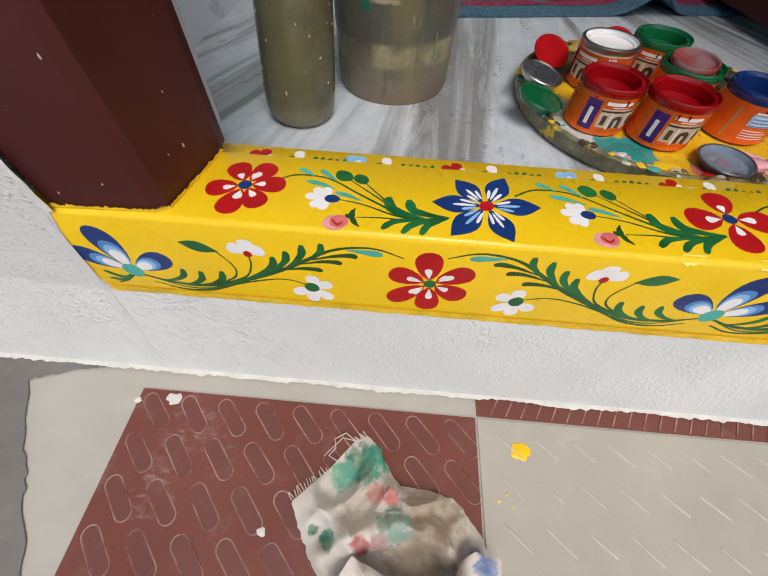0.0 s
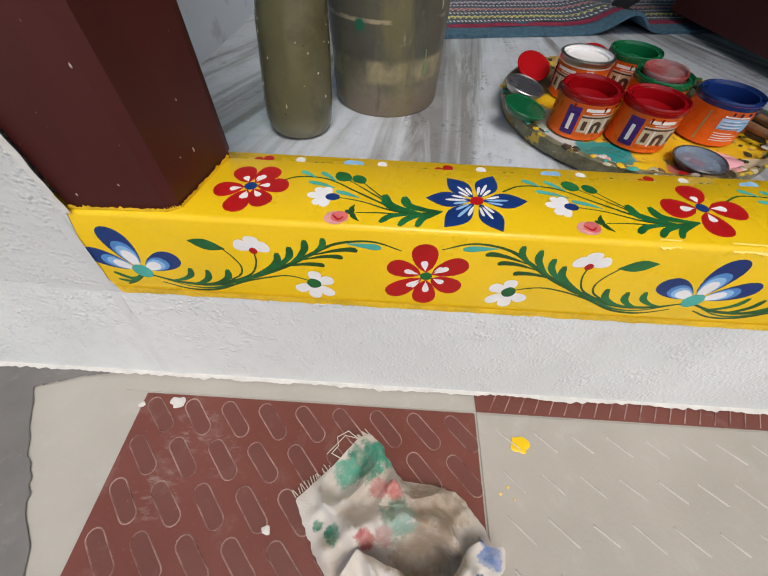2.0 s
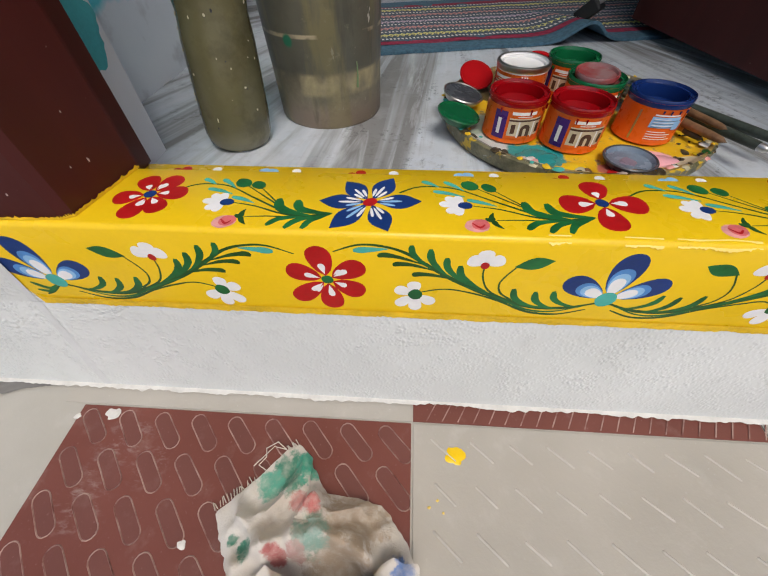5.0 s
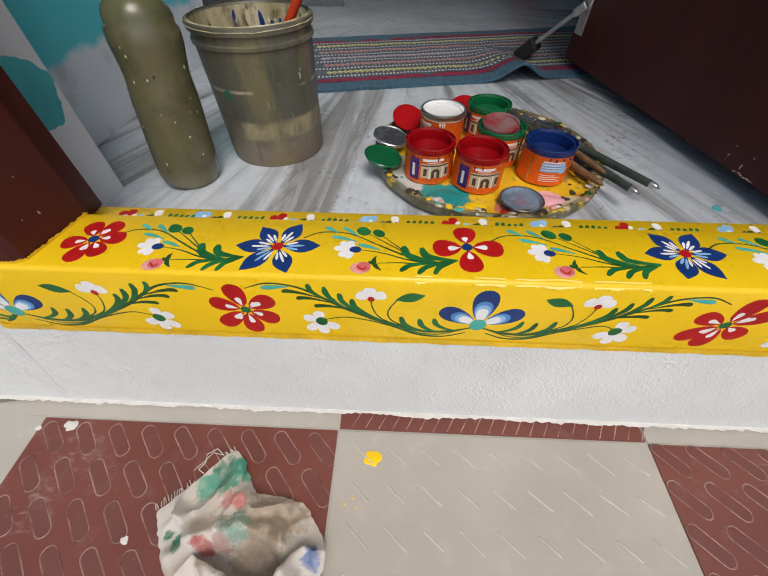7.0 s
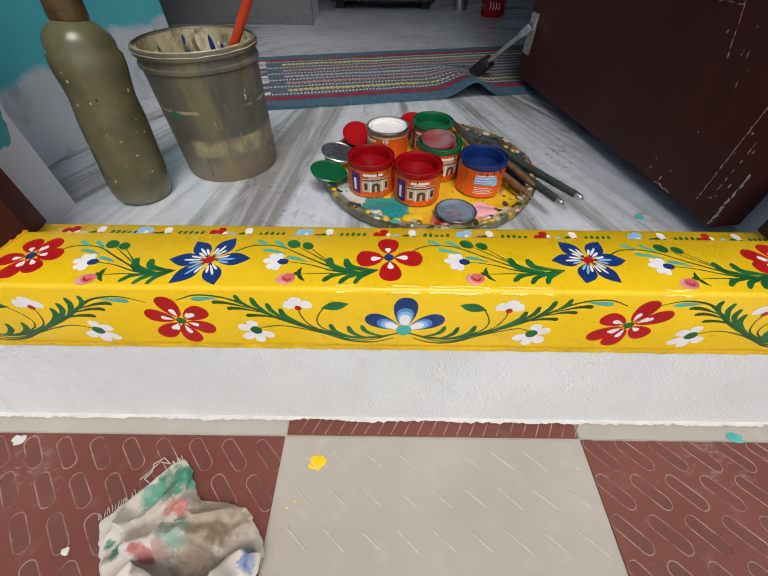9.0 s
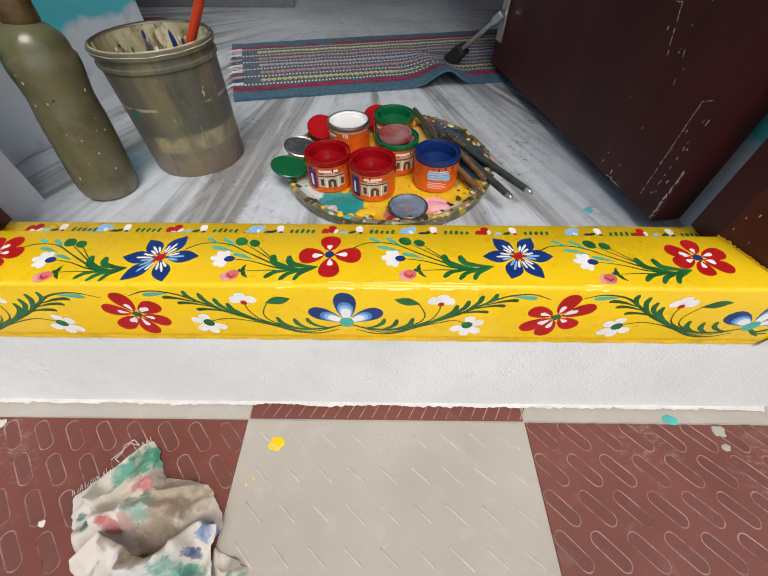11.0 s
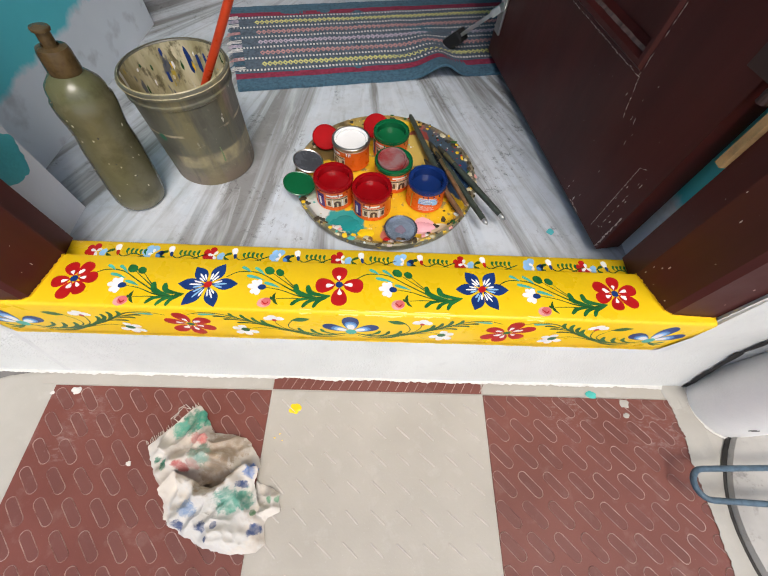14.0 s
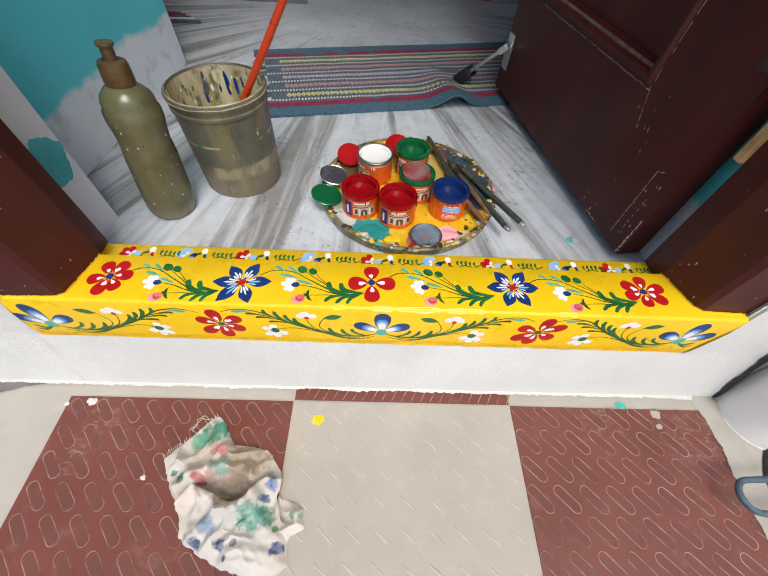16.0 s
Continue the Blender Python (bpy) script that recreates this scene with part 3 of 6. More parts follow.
class Art:
    """Flat brush marks on a surface; up maps (u, v, lift)."""

    def __init__(self, up):
        self.bm, self.up, self.count = bmesh.new(), up, 0

    def face(self, pts, c, layer, step=1):
        e = 0.00006 + 0.00003 * layer + 8e-7 * self.count
        f = self.bm.faces.new([self.bm.verts.new(self.up(u, v, e)) for u, v in pts])
        f.material_index = c
        self.count += step

    def disc(self, u, v, ru, rv, c, layer, n=14, turn=0.0, seed=0.0):
        pts = []
        for i in range(n):
            a = 2 * math.pi * i / n
            k = 1 + 0.10 * noise.noise((math.cos(a) * 1.5 + seed, math.sin(a) * 1.5, u * 50))
            x, y = ru * k * math.cos(a), rv * k * math.sin(a)
            pts.append((u + x * math.cos(turn) - y * math.sin(turn), v + x * math.sin(turn) + y * math.cos(turn)))
        self.face(pts, c, layer)

    def petal(self, u, v, a, r0, r1, w, c, layer, point=0.0, sv=1.0, n=9, fat=0.62):
        """A petal from radius r0 to r1 in direction a; point sharpens its tip."""
        side = []
        for i in range(n + 1):
            s = math.sin(math.pi / 2 * i / n) if point < 0.5 else i / n
            k = 1.28 * s ** fat * math.sqrt(max(0.0, 1 - s ** 3.2)) if point < 0.5 else math.sin(math.pi * s ** 1.05) ** 1.05
            side.append((r0 + (r1 - r0) * s, w * max(k, 0.0)))
        jit = 1 + 0.12 * noise.noise((u * 90, v * 90, a))
        pts = [(x, y * jit) for x, y in side] + [(x, -y) for x, y in side[-2:0:-1]]
        ca, sa = math.cos(a), math.sin(a)
        self.face([(u + ca * x - sa * y, v + (sa * x + ca * y) * sv) for x, y in pts], c, layer)

    def stroke(self, pts, widths, c, layer, n=14):
        """A brush stroke along a smooth curve; widths from start to end."""
        ps = [Vector((p[0], p[1], 0)) for p in pts]
        ext = [2 * ps[0] - ps[1]] + ps + [2 * ps[-1] - ps[-2]]
        line = []
        segs = len(ps) - 1
        for i in range(n + 1):
            s = min(i / n * segs, segs - 1e-6)
            k = int(s)
            f = s - k
            p0, p1, p2, p3 = ext[k:k + 4]
            line.append(0.5 * ((2 * p1) + (p2 - p0) * f + (2 * p0 - 5 * p1 + 4 * p2 - p3) * f * f + (3 * p1 - p0 - 3 * p2 + p3) * f ** 3))
        left, right = [], []
        for i, p in enumerate(line):
            d = (line[min(i + 1, n)] - line[max(i - 1, 0)]).normalized()
            s = i / n * (len(widths) - 1)
            k = min(int(s), len(widths) - 2)
            w = widths[k] + (widths[k + 1] - widths[k]) * (s - k)
            w *= 1 + 0.15 * noise.noise((p.x * 200, p.y * 200, 3))
            left.append((p.x - d.y * w, p.y + d.x * w))
            right.append((p.x + d.y * w, p.y - d.x * w))
        for i in range(n):
            self.face([left[i], left[i + 1], right[i + 1], right[i]], c, layer, 1 if i == n - 1 else 0)

    def leaf(self, pts, w, c, layer):
        self.stroke(pts, [w * 0.18, w * 0.34, w * 0.52, w * 0.70, w * 0.84, w * 0.95, w, w * 0.94, w * 0.5], c, layer, 18)

    def done(self, name, label):
        return part(name, self.bm, MOTIF, threshold, label, recalc=False)


def on_top(u, v, e):
    return (u, v, SILL_TOP + e)


def on_front(u, v, e):
    return (u, SILL_FRONT - e, v)


def on_back(u, v, e):
    return (u, v, SILL_BACK + e)


def red_flower(up, u, v, tips, w, heart, label):
    """A red flower; tips holds (reach in x, reach across) in mm, one petal each."""
    a = Art(up)
    for x, y in tips:
        t, r = math.atan2(y, x), math.hypot(x, y) / 1000
        a.petal(u, v, t, 0.0035, r, w, RED, 0, fat=0.55)
    for i, (x, y) in enumerate(tips):
        t, r = math.atan2(y, x), math.hypot(x, y) / 1000
        a.petal(u, v, t + 0.05, 0.0050, r * (0.50 + 0.06 * (i % 2)), w * 0.34, WHITE, 1, fat=1.1)
        if i % 3 == 1 and len(tips) == 6:
            a.petal(u, v, t + 0.26, 0.0060, r * 0.46, w * 0.17, WHITE, 1, fat=1.1)
    a.disc(u, v, 0.0040, 0.0038, heart, 2)
    a.done("painted_flower", label)


def star_flower(u, v, tips):
    a = Art(on_top)
    for x, y in tips:
        a.petal(u, v, math.atan2(y, x), 0.003, math.hypot(x, y) / 1000, 0.0070, BLUE, 0, point=1.0)
    for i, (x, y) in enumerate(tips):
        t, r = math.atan2(y, x), math.hypot(x, y) / 1000
        for q, f in ((-0.25, 0.50), (0.02, 0.62), (0.27, 0.48)):
            a.petal(u, v, t + q, 0.0055, r * f, 0.0011, SKYB if (i + (q > 0.1)) % 4 == 0 else WHITE, 1, fat=0.5)
    a.disc(u, v, 0.0046, 0.0038, RED, 2, turn=0.6)
    a.done("painted_flower", "blue painted star flower with red centre")


TOPS = [(-0.173, 0.069), (-0.035, 0.067), (0.102, 0.072), (0.256, 0.072), (0.402, 0.072)]
BLUE_HEART = "red painted flower with white strokes and blue centre"
red_flower(on_top, *TOPS[0], [(-10, 19), (12, 20), (23, 3), (13, -17), (-6, -24), (-21, -6)], 0.0080, BLUE, BLUE_HEART)
star_flower(*TOPS[1], [(31, 2), (13, 26), (-17, 21), (-31, 0), (-21, -25), (12, -26)])
red_flower(on_top, *TOPS[2], [(-1, 22), (26, -1), (2, -25), (-25, -2)], 0.0100, BLUE, BLUE_HEART)
star_flower(*TOPS[3], [(29, 0), (16, 22), (-17, 21), (-29, -1), (-11, -25), (15, -24)])
red_flower(on_top, *TOPS[4], [(2, 21), (-22, 11), (-22, -8), (-1, -20), (22, -14), (25, 7)], 0.0080, BLUE, BLUE_HEART)


def top_branch(ul, ur, v, gap=0.0):
    """The spray between two flowers, rooted at a gap beside the one at ur; sizes in mm."""
    a = Art(on_top)
    k = (ur - gap - ul) / 0.137
    P = lambda x, y: (ur - gap + x * k / 1000, v + y / 1000)
    stem = [0.0003, 0.0005, 0.0007, 0.0010]
    a.stroke([P(-120, 5), P(-107, 12), P(-86, 11), P(-65, 0), P(-44, -11), P(-24, -18), P(-9, -14)], [0.0006, 0.0006, 0.0006, 0.0010, 0.0006], DARK, 0, 30)
    a.stroke([P(-74, 13), P(-50, -4), P(-31, -17)], stem, DARK, 0)
    a.stroke([P(-63, 11), P(-45, -6), P(-27, -18)], stem, DARK, 0)
    a.stroke([P(-77, -6), P(-60, -9), P(-42, -15), P(-22, -18)], stem, DARK, 0)
    a.stroke([P(-64, -19), P(-49, -18), P(-31, -18), P(-9, -14)], stem, DARK, 0, 18)
    for x, y, r in ((-76, 14.5, 0.0058), (-64.5, 12.5, 0.0050)):
        a.disc(*P(x, y), r, r * 0.80, GREEN, 1, turn=-0.6, seed=x)
    for x0, y0, x1, y1 in ((-95, 12, -106, 18), (-80, 9, -92, 18), (-80, 2.5, -99, 7.5), (-62, -6, -79, -0.5)):
        a.leaf([P(x0, y0), P((x0 + x1) / 2, (y0 + y1) / 2 + 0.6), P(x1, y1)], 0.0018, TEAL, 1)
    for (x0, y0), (x1, y1), (x2, y2), (x3, y3), w in (((-20, -17), (-33, -14), (-43, -10), (-46, -1), 0.0030), ((-8, -14), (-20, -13), (-30, -10), (-33, -2), 0.0029),
                                                     ((-26, -18), (-34, -18.5), (-42, -20.5), (-48, -26), 0.0021), ((-17, -17.5), (-24, -19), (-31, -22), (-36, -28), 0.0021),
                                                     ((-8, -14), (-14, -17), (-21, -21), (-25, -28), 0.0021)):
        a.leaf([P(x0, y0), P(x1, y1), P(x2, y2), P(x3, y3)], w, GREEN, 1)
    # daisy and bud
    for q, r in ((176, 0.0150), (146, 0.0132), (212, 0.0128), (118, 0.0100), (240, 0.0105)):
        a.petal(*P(-81, -6), radians(q), 0.001, r, 0.0036, WHITE, 2, fat=0.75)
    a.disc(*P(-80.5, -6), 0.0044, 0.0033, BLUE, 3)
    a.disc(*P(-75.5, -24), 0.0072, 0.0056, PALE_PINK, 1, turn=0.2)
    a.disc(*P(-73.5, -23), 0.0052, 0.0046, PINK, 2, turn=0.5)
    a.stroke([P(-78, -22), P(-74, -25.5), P(-71, -23)], [0.0004, 0.0008, 0.0004], RED, 3)
    for x1, y1 in ((-65, -12), (-61, -26), (-70, -17)):
        a.leaf([P(-66, -19.5), P((-66 + x1) / 2 - 1, (-19.5 + y1) / 2), P(x1, y1)][::-1], 0.0017, DARK, 2)
    a.done("painted_spray", "green painted spray with daisy and pink bud")


for i in range(4):
    top_branch(TOPS[i][0], TOPS[i + 1][0], TOPS[i + 1][1] + (0.002 if i % 2 == 0 else 0.0), (0.014, 0.0, 0.014, 0.004)[i])

LOTUS = [(-0.2520, 0.131), (0.115, 0.134), (0.4615, 0.134)]
GREEN_HEART = "red painted flower with white strokes and green centre"
red_flower(on_front, -0.0615, 0.1430, [(-4, 29), (24, 15), (23, -13), (1, -30), (-24, -22), (-25, 9)], 0.0090, GREEN, GREEN_HEART)
red_flower(on_front, 0.291, 0.1445, [(5, 30), (27, 15), (21, -15), (-5, -29), (-25, -19), (-25, 10)], 0.0090, GREEN, GREEN_HEART)


def lotus(u, v, spread=0.0):
    a = Art(on_front)
    for t, r, w in ((90 + spread, 0.0405, 0.0108), (150, 0.0350, 0.0096), (30, 0.0350, 0.0096)):
        t = radians(t)
        for c, f, g, e in ((BLUE, 1.0, 1.0, 0), (MID, 0.70, 0.72, 1), (SKYB, 0.60, 0.58, 2), (WHITE, 0.50, 0.46, 3)):
            a.petal(u, v, t, 0.004, r * f, w * g, c, e, fat=0.55)
    a.disc(u, v, 0.0066, 0.0070, TEAL, 4)
    a.done("painted_flower", "blue painted lotus with white heart")


def front_branch(u, v, d, k, daisy=120):
    """The scroll from a lotus at u towards d (-1 or 1); sizes in mm, k scales its length."""
    a = Art(on_front)
    P = lambda s, z: (u + d * k * s / 1000, v - 0.134 + z / 1000)
    turn = lambda deg: radians(deg if d > 0 else 180 - deg)
    a.stroke([P(4, 130), P(21, 124), P(41, 123), P(61, 129), P(79, 137), P(97, 147), P(114, 159), P(128, 169), P(141, 173.5), P(155, 174), P(170, 168)],
             [0.0008, 0.0015, 0.0019, 0.0017, 0.0015, 0.0010, 0.0008, 0.0004], DARK, 0, 44)
    a.stroke([P(8, 123), P(25, 116.5), P(45, 118), P(65, 128), P(84, 135), P((84 + daisy) / 2, 138), P(daisy, 133)], [0.0005, 0.0011, 0.0009, 0.0006, 0.0005], DARK, 0, 30)
    a.stroke([P(10, 127), P(28, 119.5), P(46, 120.5), P(66, 131), P(90, 142)], [0.0004, 0.0010, 0.0004], GREEN, 1, 20)
    # white flower and leaf bud above
    a.stroke([P(81, 160), P(80, 150), P(74, 138), P(60, 129)], [0.0005, 0.0006, 0.0009], DARK, 0)
    a.stroke([P(62, 161), P(67, 152), P(69, 144), P(66, 136), P(58, 130)], [0.0005, 0.0006, 0.0008], DARK, 0)
    a.petal(*P(64, 160.5), turn(164), 0.0, 0.0225, 0.0048, GREEN, 1, point=1.0)
    w = P(81, 161.5)
    for t, r in ((84, 0.0118), (24, 0.0112), (152, 0.0118)):
        a.petal(*w, turn(t), 0.0008, r, 0.0056, WHITE, 2, fat=0.6)
    a.disc(w[0], w[1] - 0.0008, 0.0026, 0.0029, RED, 3)
    # leaves near the lotus
    for (b, z0), (t, z1), wide in (((36, 123), (59, 141), 0.0023), ((25, 122), (45, 139), 0.0022), ((13, 125), (34, 140), 0.0021)):
        a.leaf([P(b, z0), P(b + (t - b) * 0.5, z0 + (z1 - z0) * 0.14), P(b + (t - b) * 0.88, z0 + (z1 - z0) * 0.50), P(t, z1)], wide, GREEN, 1)
    # fern leaves along the scroll
    for (b, z0), (t, z1), wide in (((112, 157), (124.5, 175), 0.0021), ((100, 149.5), (113.5, 172.5), 0.0023), ((88, 143), (103.5, 166), 0.0023), ((74, 136), (95, 160), 0.0024)):
        a.leaf([P(b, z0), P(b + (t - b) * 0.55, z0 + (z1 - z0) * 0.32), P(b + (t - b) * 0.92, z0 + (z1 - z0) * 0.65), P(t, z1)], wide, GREEN, 1)
    for (b, z0), (t, z1) in (((117, 160), (144, 165.5)), ((110, 155), (135, 158.5)), ((95, 147), (123, 150))):
        a.leaf([P(b, z0), P((b + t) / 2, (z0 + z1) / 2 + 2.2), P(t - 4, z1 + 1.2), P(t, z1)], 0.0020, DARK, 1)
    a.leaf([P(138, 171.5), P(148, 170.6), P(158, 169.5)], 0.0023, TEAL, 1)
    q = P(daisy, 131.5)
    for t, r in ((82, 0.0130), (22, 0.0145), (-46, 0.0175), (-92, 0.0170), (-146, 0.0155)):
        a.petal(*q, turn(t), 0.002, r, 0.0052, WHITE, 2, fat=0.55)
    a.disc(*q, 0.0048, 0.0052, GREEN, 3)
    a.done("painted_scroll", "green painted scroll with white flowers")


lotus(*LOTUS[0], 6)
lotus(*LOTUS[1])
lotus(*LOTUS[2], -4)
front_branch(*LOTUS[0], 1, 1.02, 114)
front_branch(*LOTUS[1], -1, 1.0)
front_branch(*LOTUS[1], 1, 0.96, 108)
front_branch(*LOTUS[2], -1, 0.95, 119)
for u, v, d in ((LOTUS[0][0], LOTUS[0][1], -1), (LOTUS[2][0], LOTUS[2][1], 1)):
    a = Art(on_front)
    a.stroke([(u + d * 0.003, v - 0.006), (u + d * 0.012, v - 0.0125), (u + d * 0.019, v - 0.016)], [0.0006, 0.0012, 0.0005], DARK, 0)
    a.leaf([(u + d * 0.003, v - 0.004), (u + d * 0.012, v - 0.009), (u + d * 0.022, v - 0.003)], 0.0018, GREEN, 1)
    a.leaf([(u + d * 0.004, v - 0.006), (u + d * 0.014, v - 0.012), (u + d * 0.023, v - 0.011)], 0.0014, GREEN, 1)
    a.done("painted_scroll", "green painted scroll end")


def band_vine(u, reach, seed):
    """A white bud and a fine vine with small leaves on the rear ledge."""
    a = Art(on_back)
    v, rng = 0.1135, random.Random(seed)
    P = lambda x, y: (u + x * reach / 40, v + y)
    a.petal(*P(0.0, 0.001), radians(100), -0.003, 0.0095, 0.0046, WHITE, 1, fat=0.9)
    a.petal(*P(0.0005, 0.0), radians(100), -0.005, 0.0025, 0.0023, BLUE if seed % 3 else RED, 2)
    a.stroke([P(-0.013, -0.001), P(-0.004, -0.007), P(0.010, -0.0085), P(0.022, -0.0075), P(0.034, -0.002), P(0.040, 0.0005)], [0.0005, 0.0009, 0.0006], DARK, 0, 18)
    a.stroke([P(0.001, -0.002), P(0.008, -0.006), P(0.018, -0.0015), P(0.028, -0.0045), P(0.036, -0.008)], [0.0006, 0.0008, 0.0004], DARK, 0, 18)
    a.leaf([P(-0.012, -0.002), P(-0.009, 0.001), P(-0.004, 0.003)], 0.0018, DARK, 1)
    a.leaf([P(-0.012, -0.002), P(-0.010, -0.005), P(-0.006, -0.006)], 0.0016, DARK, 1)
    for q in range(5):
        x = 0.012 + q * 0.005
        a.leaf([P(x, -0.003), P(x - 0.002, 0.001), P(x - 0.001, 0.0050 + rng.uniform(-0.001, 0.001))], 0.0015, GREEN, 1)
    for q in range(3):
        x = 0.014 + q * 0.006
        a.leaf([P(x, -0.006), P(x + 0.003, -0.008), P(x + 0.006, -0.0095)], 0.0010, DARK, 1)
    a.done("painted_vine", "fine green painted vine with white bud")


for i, u in enumerate((-0.180, -0.048, 0.098, 0.241, 0.387)):
    a = Art(on_back)
    for t in (75, 140, 195, 255):
        a.petal(u, 0.1135, radians(t + i * 8), 0.0, 0.0105, 0.0046, RED, 0, fat=0.7)
    for t in (15, -40):
        a.petal(u + 0.006, 0.1125, radians(t), 0.0, 0.0085, 0.0040, SKYB, 1, fat=0.7)
    for t in (40, 160, 280):
        a.petal(u + 0.002, 0.113, radians(t + i * 13), 0.0, 0.0065, 0.0022, WHITE, 2)
    a.done("painted_flower", "small red painted flower")
    band_vine(u + 0.026, 40 if i < 4 else 36, i)
for i, u in enumerate((-0.116, 0.028, 0.171, 0.324)):
    a = Art(on_back)
    for t in (60, 115, 170, 230):
        a.petal(u, 0.1135, radians(t + i * 10), 0.0, 0.0110, 0.0050, SKYB, 0, fat=0.7)
    for t in (10, -45):
        a.petal(u + 0.005, 0.1125, radians(t), 0.0, 0.0090, 0.0038, BLUE if t > 0 else MID, 1, fat=0.7)
    for t in (90, 200):
        a.petal(u + 0.002, 0.113, radians(t + i * 17), 0.0, 0.0060, 0.0020, WHITE, 2)
    a.done("painted_flower", "small light blue painted flower")
    band_vine(u + 0.022, 40, i + 10)

# ---------------------------------------------------------------- door frame
frame_thing = thing("door_frame", 0, 0, SILL_TOP, "maroon enamelled wooden door frame with chipped edges", "door frame", kind="structure")
frame_thing.matrix_world = Matrix.Identity(4)
LEFT = [(-0.2675, 0.0405), (-0.2130, 0.0425), (-0.2065, 0.046), (-0.1965, 0.098), (-0.1965, 0.1003), (-0.2085, 0.1006), (-0.2105, 0.1295), (-0.2675, 0.1295)]
RIGHT = [(0.5045, 0.047), (0.5045, 0.1295), (0.4375, 0.1295), (0.4370, 0.1006), (0.4345, 0.1003), (0.4345, 0.098), (0.4500, 0.054), (0.4565, 0.049)]
part("jamb", prism(LEFT, SILL_BACK + 0.0006, 2.0), MAROON, frame_thing)
part("jamb", prism(RIGHT, SILL_BACK + 0.0006, 2.0), MAROON, frame_thing)
part("head", box(-0.2675, 0.5045, 0.045, 0.1295, 2.001, 2.06, 0.003), MAROON, frame_thing)


def foot_smear(outline, seed, height):
    """Yellow paint brushed up the foot of a jamb."""
    bm = bmesh.new()
    pts = []
    for (x0, y0), (x1, y1) in zip(outline, outline[1:]):
        for i in range(40):
            pts.append((x0 + (x1 - x0) * i / 40, y0 + (y1 - y0) * i / 40))
    pts.append(outline[-1])
    lo, hi = [], []
    for i, (x, y) in enumerate(pts):
        h = height * (0.8 + 0.9 * noise.noise((i * 0.31, seed, 0)) + 0.6 * noise.noise((i * 0.93, seed, 2)))
        lo.append(bm.verts.new((x, y, SILL_TOP + 0.0003)))
        hi.append(bm.verts.new((x, y, SILL_TOP + max(0.0015, h))))
    for i in range(len(pts) - 1):
        bm.faces.new((lo[i], lo[i + 1], hi[i + 1], hi[i]))
    return bm


part("paint_smear", foot_smear([(-0.2675, 0.0395), (-0.2127, 0.0415), (-0.2055, 0.0455), (-0.1955, 0.0985)], 1.0, 0.0026), YELLOW_OLD, threshold, "rough yellow paint on the jamb foot")
part("paint_smear", foot_smear([(0.5045, 0.0460), (0.4562, 0.0480), (0.4490, 0.0535), (0.4335, 0.0985)], 6.0, 0.0026), YELLOW_OLD, threshold, "rough yellow paint on the jamb foot")


def chips(n, seed, mapper, u0, u1, z0, z1, size=0.002, mat=CHIP, parent=frame_thing, long=2.5):
    rng = random.Random(seed)
    for _ in range(n):
        u, z, r = rng.uniform(u0, u1), rng.uniform(z0, z1), size * rng.uniform(0.35, 1.0)
        part("paint_chip", blob(0, 0, 0, r, 0.0004, 9, rng.uniform(0, 50), 0.6, long * rng.uniform(0.4, 1), up=lambda p, q, e: mapper(u + p, z + q, e)), mat, parent)


chips(6, 3, lambda u, z, e: (u, 0.0405 + (u + 0.2675) * 0.037 - 0.0003 - e, z), -0.26, -0.216, 0.19, 0.33, 0.0007)
chips(7, 4, lambda u, z, e: (-0.2065 + (u - 0.046) * 0.192 + 0.0003 + e, u, z), 0.05, 0.097, 0.19, 0.33, 0.0009)
chips(8, 5, lambda u, z, e: (0.4500 - (u - 0.054) * 0.352 - 0.0003 - e, u, z), 0.056, 0.097, 0.19, 0.33, 0.0009)
chips(6, 6, lambda u, z, e: (u, 0.0485 - (u - 0.4565) * 0.03 - 0.0003 - e, z), 0.458, 0.50, 0.19, 0.3, 0.0007)
part("plaster_edge", ragged(0.181, 0.6, 140, -0.270, -0.2655, 3.0, 0.0016, lambda u, v: (v, 0.0369, u), amp_high=0.0018, freq=80), LIME, wall_west, "ragged plaster edge along the frame")
part("plaster_edge", ragged(0.107, 0.6, 160, 0.5025, 0.507, 8.0, 0.0016, lambda u, v: (v, 0.0432, u), amp_high=0.0018, freq=80), LIME, wall_east, "ragged plaster edge along the frame")

# ---------------------------------------------------------------- structure: the room behind
inner_floor = part("inner_floor", box(-1.2, 1.4, 0.1288, 2.4, 0.08, INNER), MARBLE, None, kind="structure")
wall_reveal = part("wall_reveal_west", box(-1.2, -0.25, 0.1315, 0.203, INNER, 2.5), WALLPAINT, None, kind="structure")
part("paint_patch", blob(0, 0, 0, 0.03, 0.0006, 40, 2.2, 1.2, 1.0, up=lambda u, v, e: (-0.2497 + e, min(0.2028, 0.178 + u * 0.8), 0.240 + v * 0.9)), TEAL_PATCH, wall_reveal, "teal paint patch")
wall_inner = part("wall_inner_west", prism([(-0.336, 0.2035), (-0.318, 0.68), (-0.46, 0.68), (-0.46, 0.2035)], INNER, 2.5), TEALWALL, None, kind="structure")
part("wall_reveal_east", box(0.472, 1.4, 0.1315, 0.203, INNER, 2.5), TEALWALL, None, kind="structure")
part("wall_room_east", box(1.3, 1.4, 0.203, 2.4, INNER, 2.5), WALLPAINT, None, kind="structure")
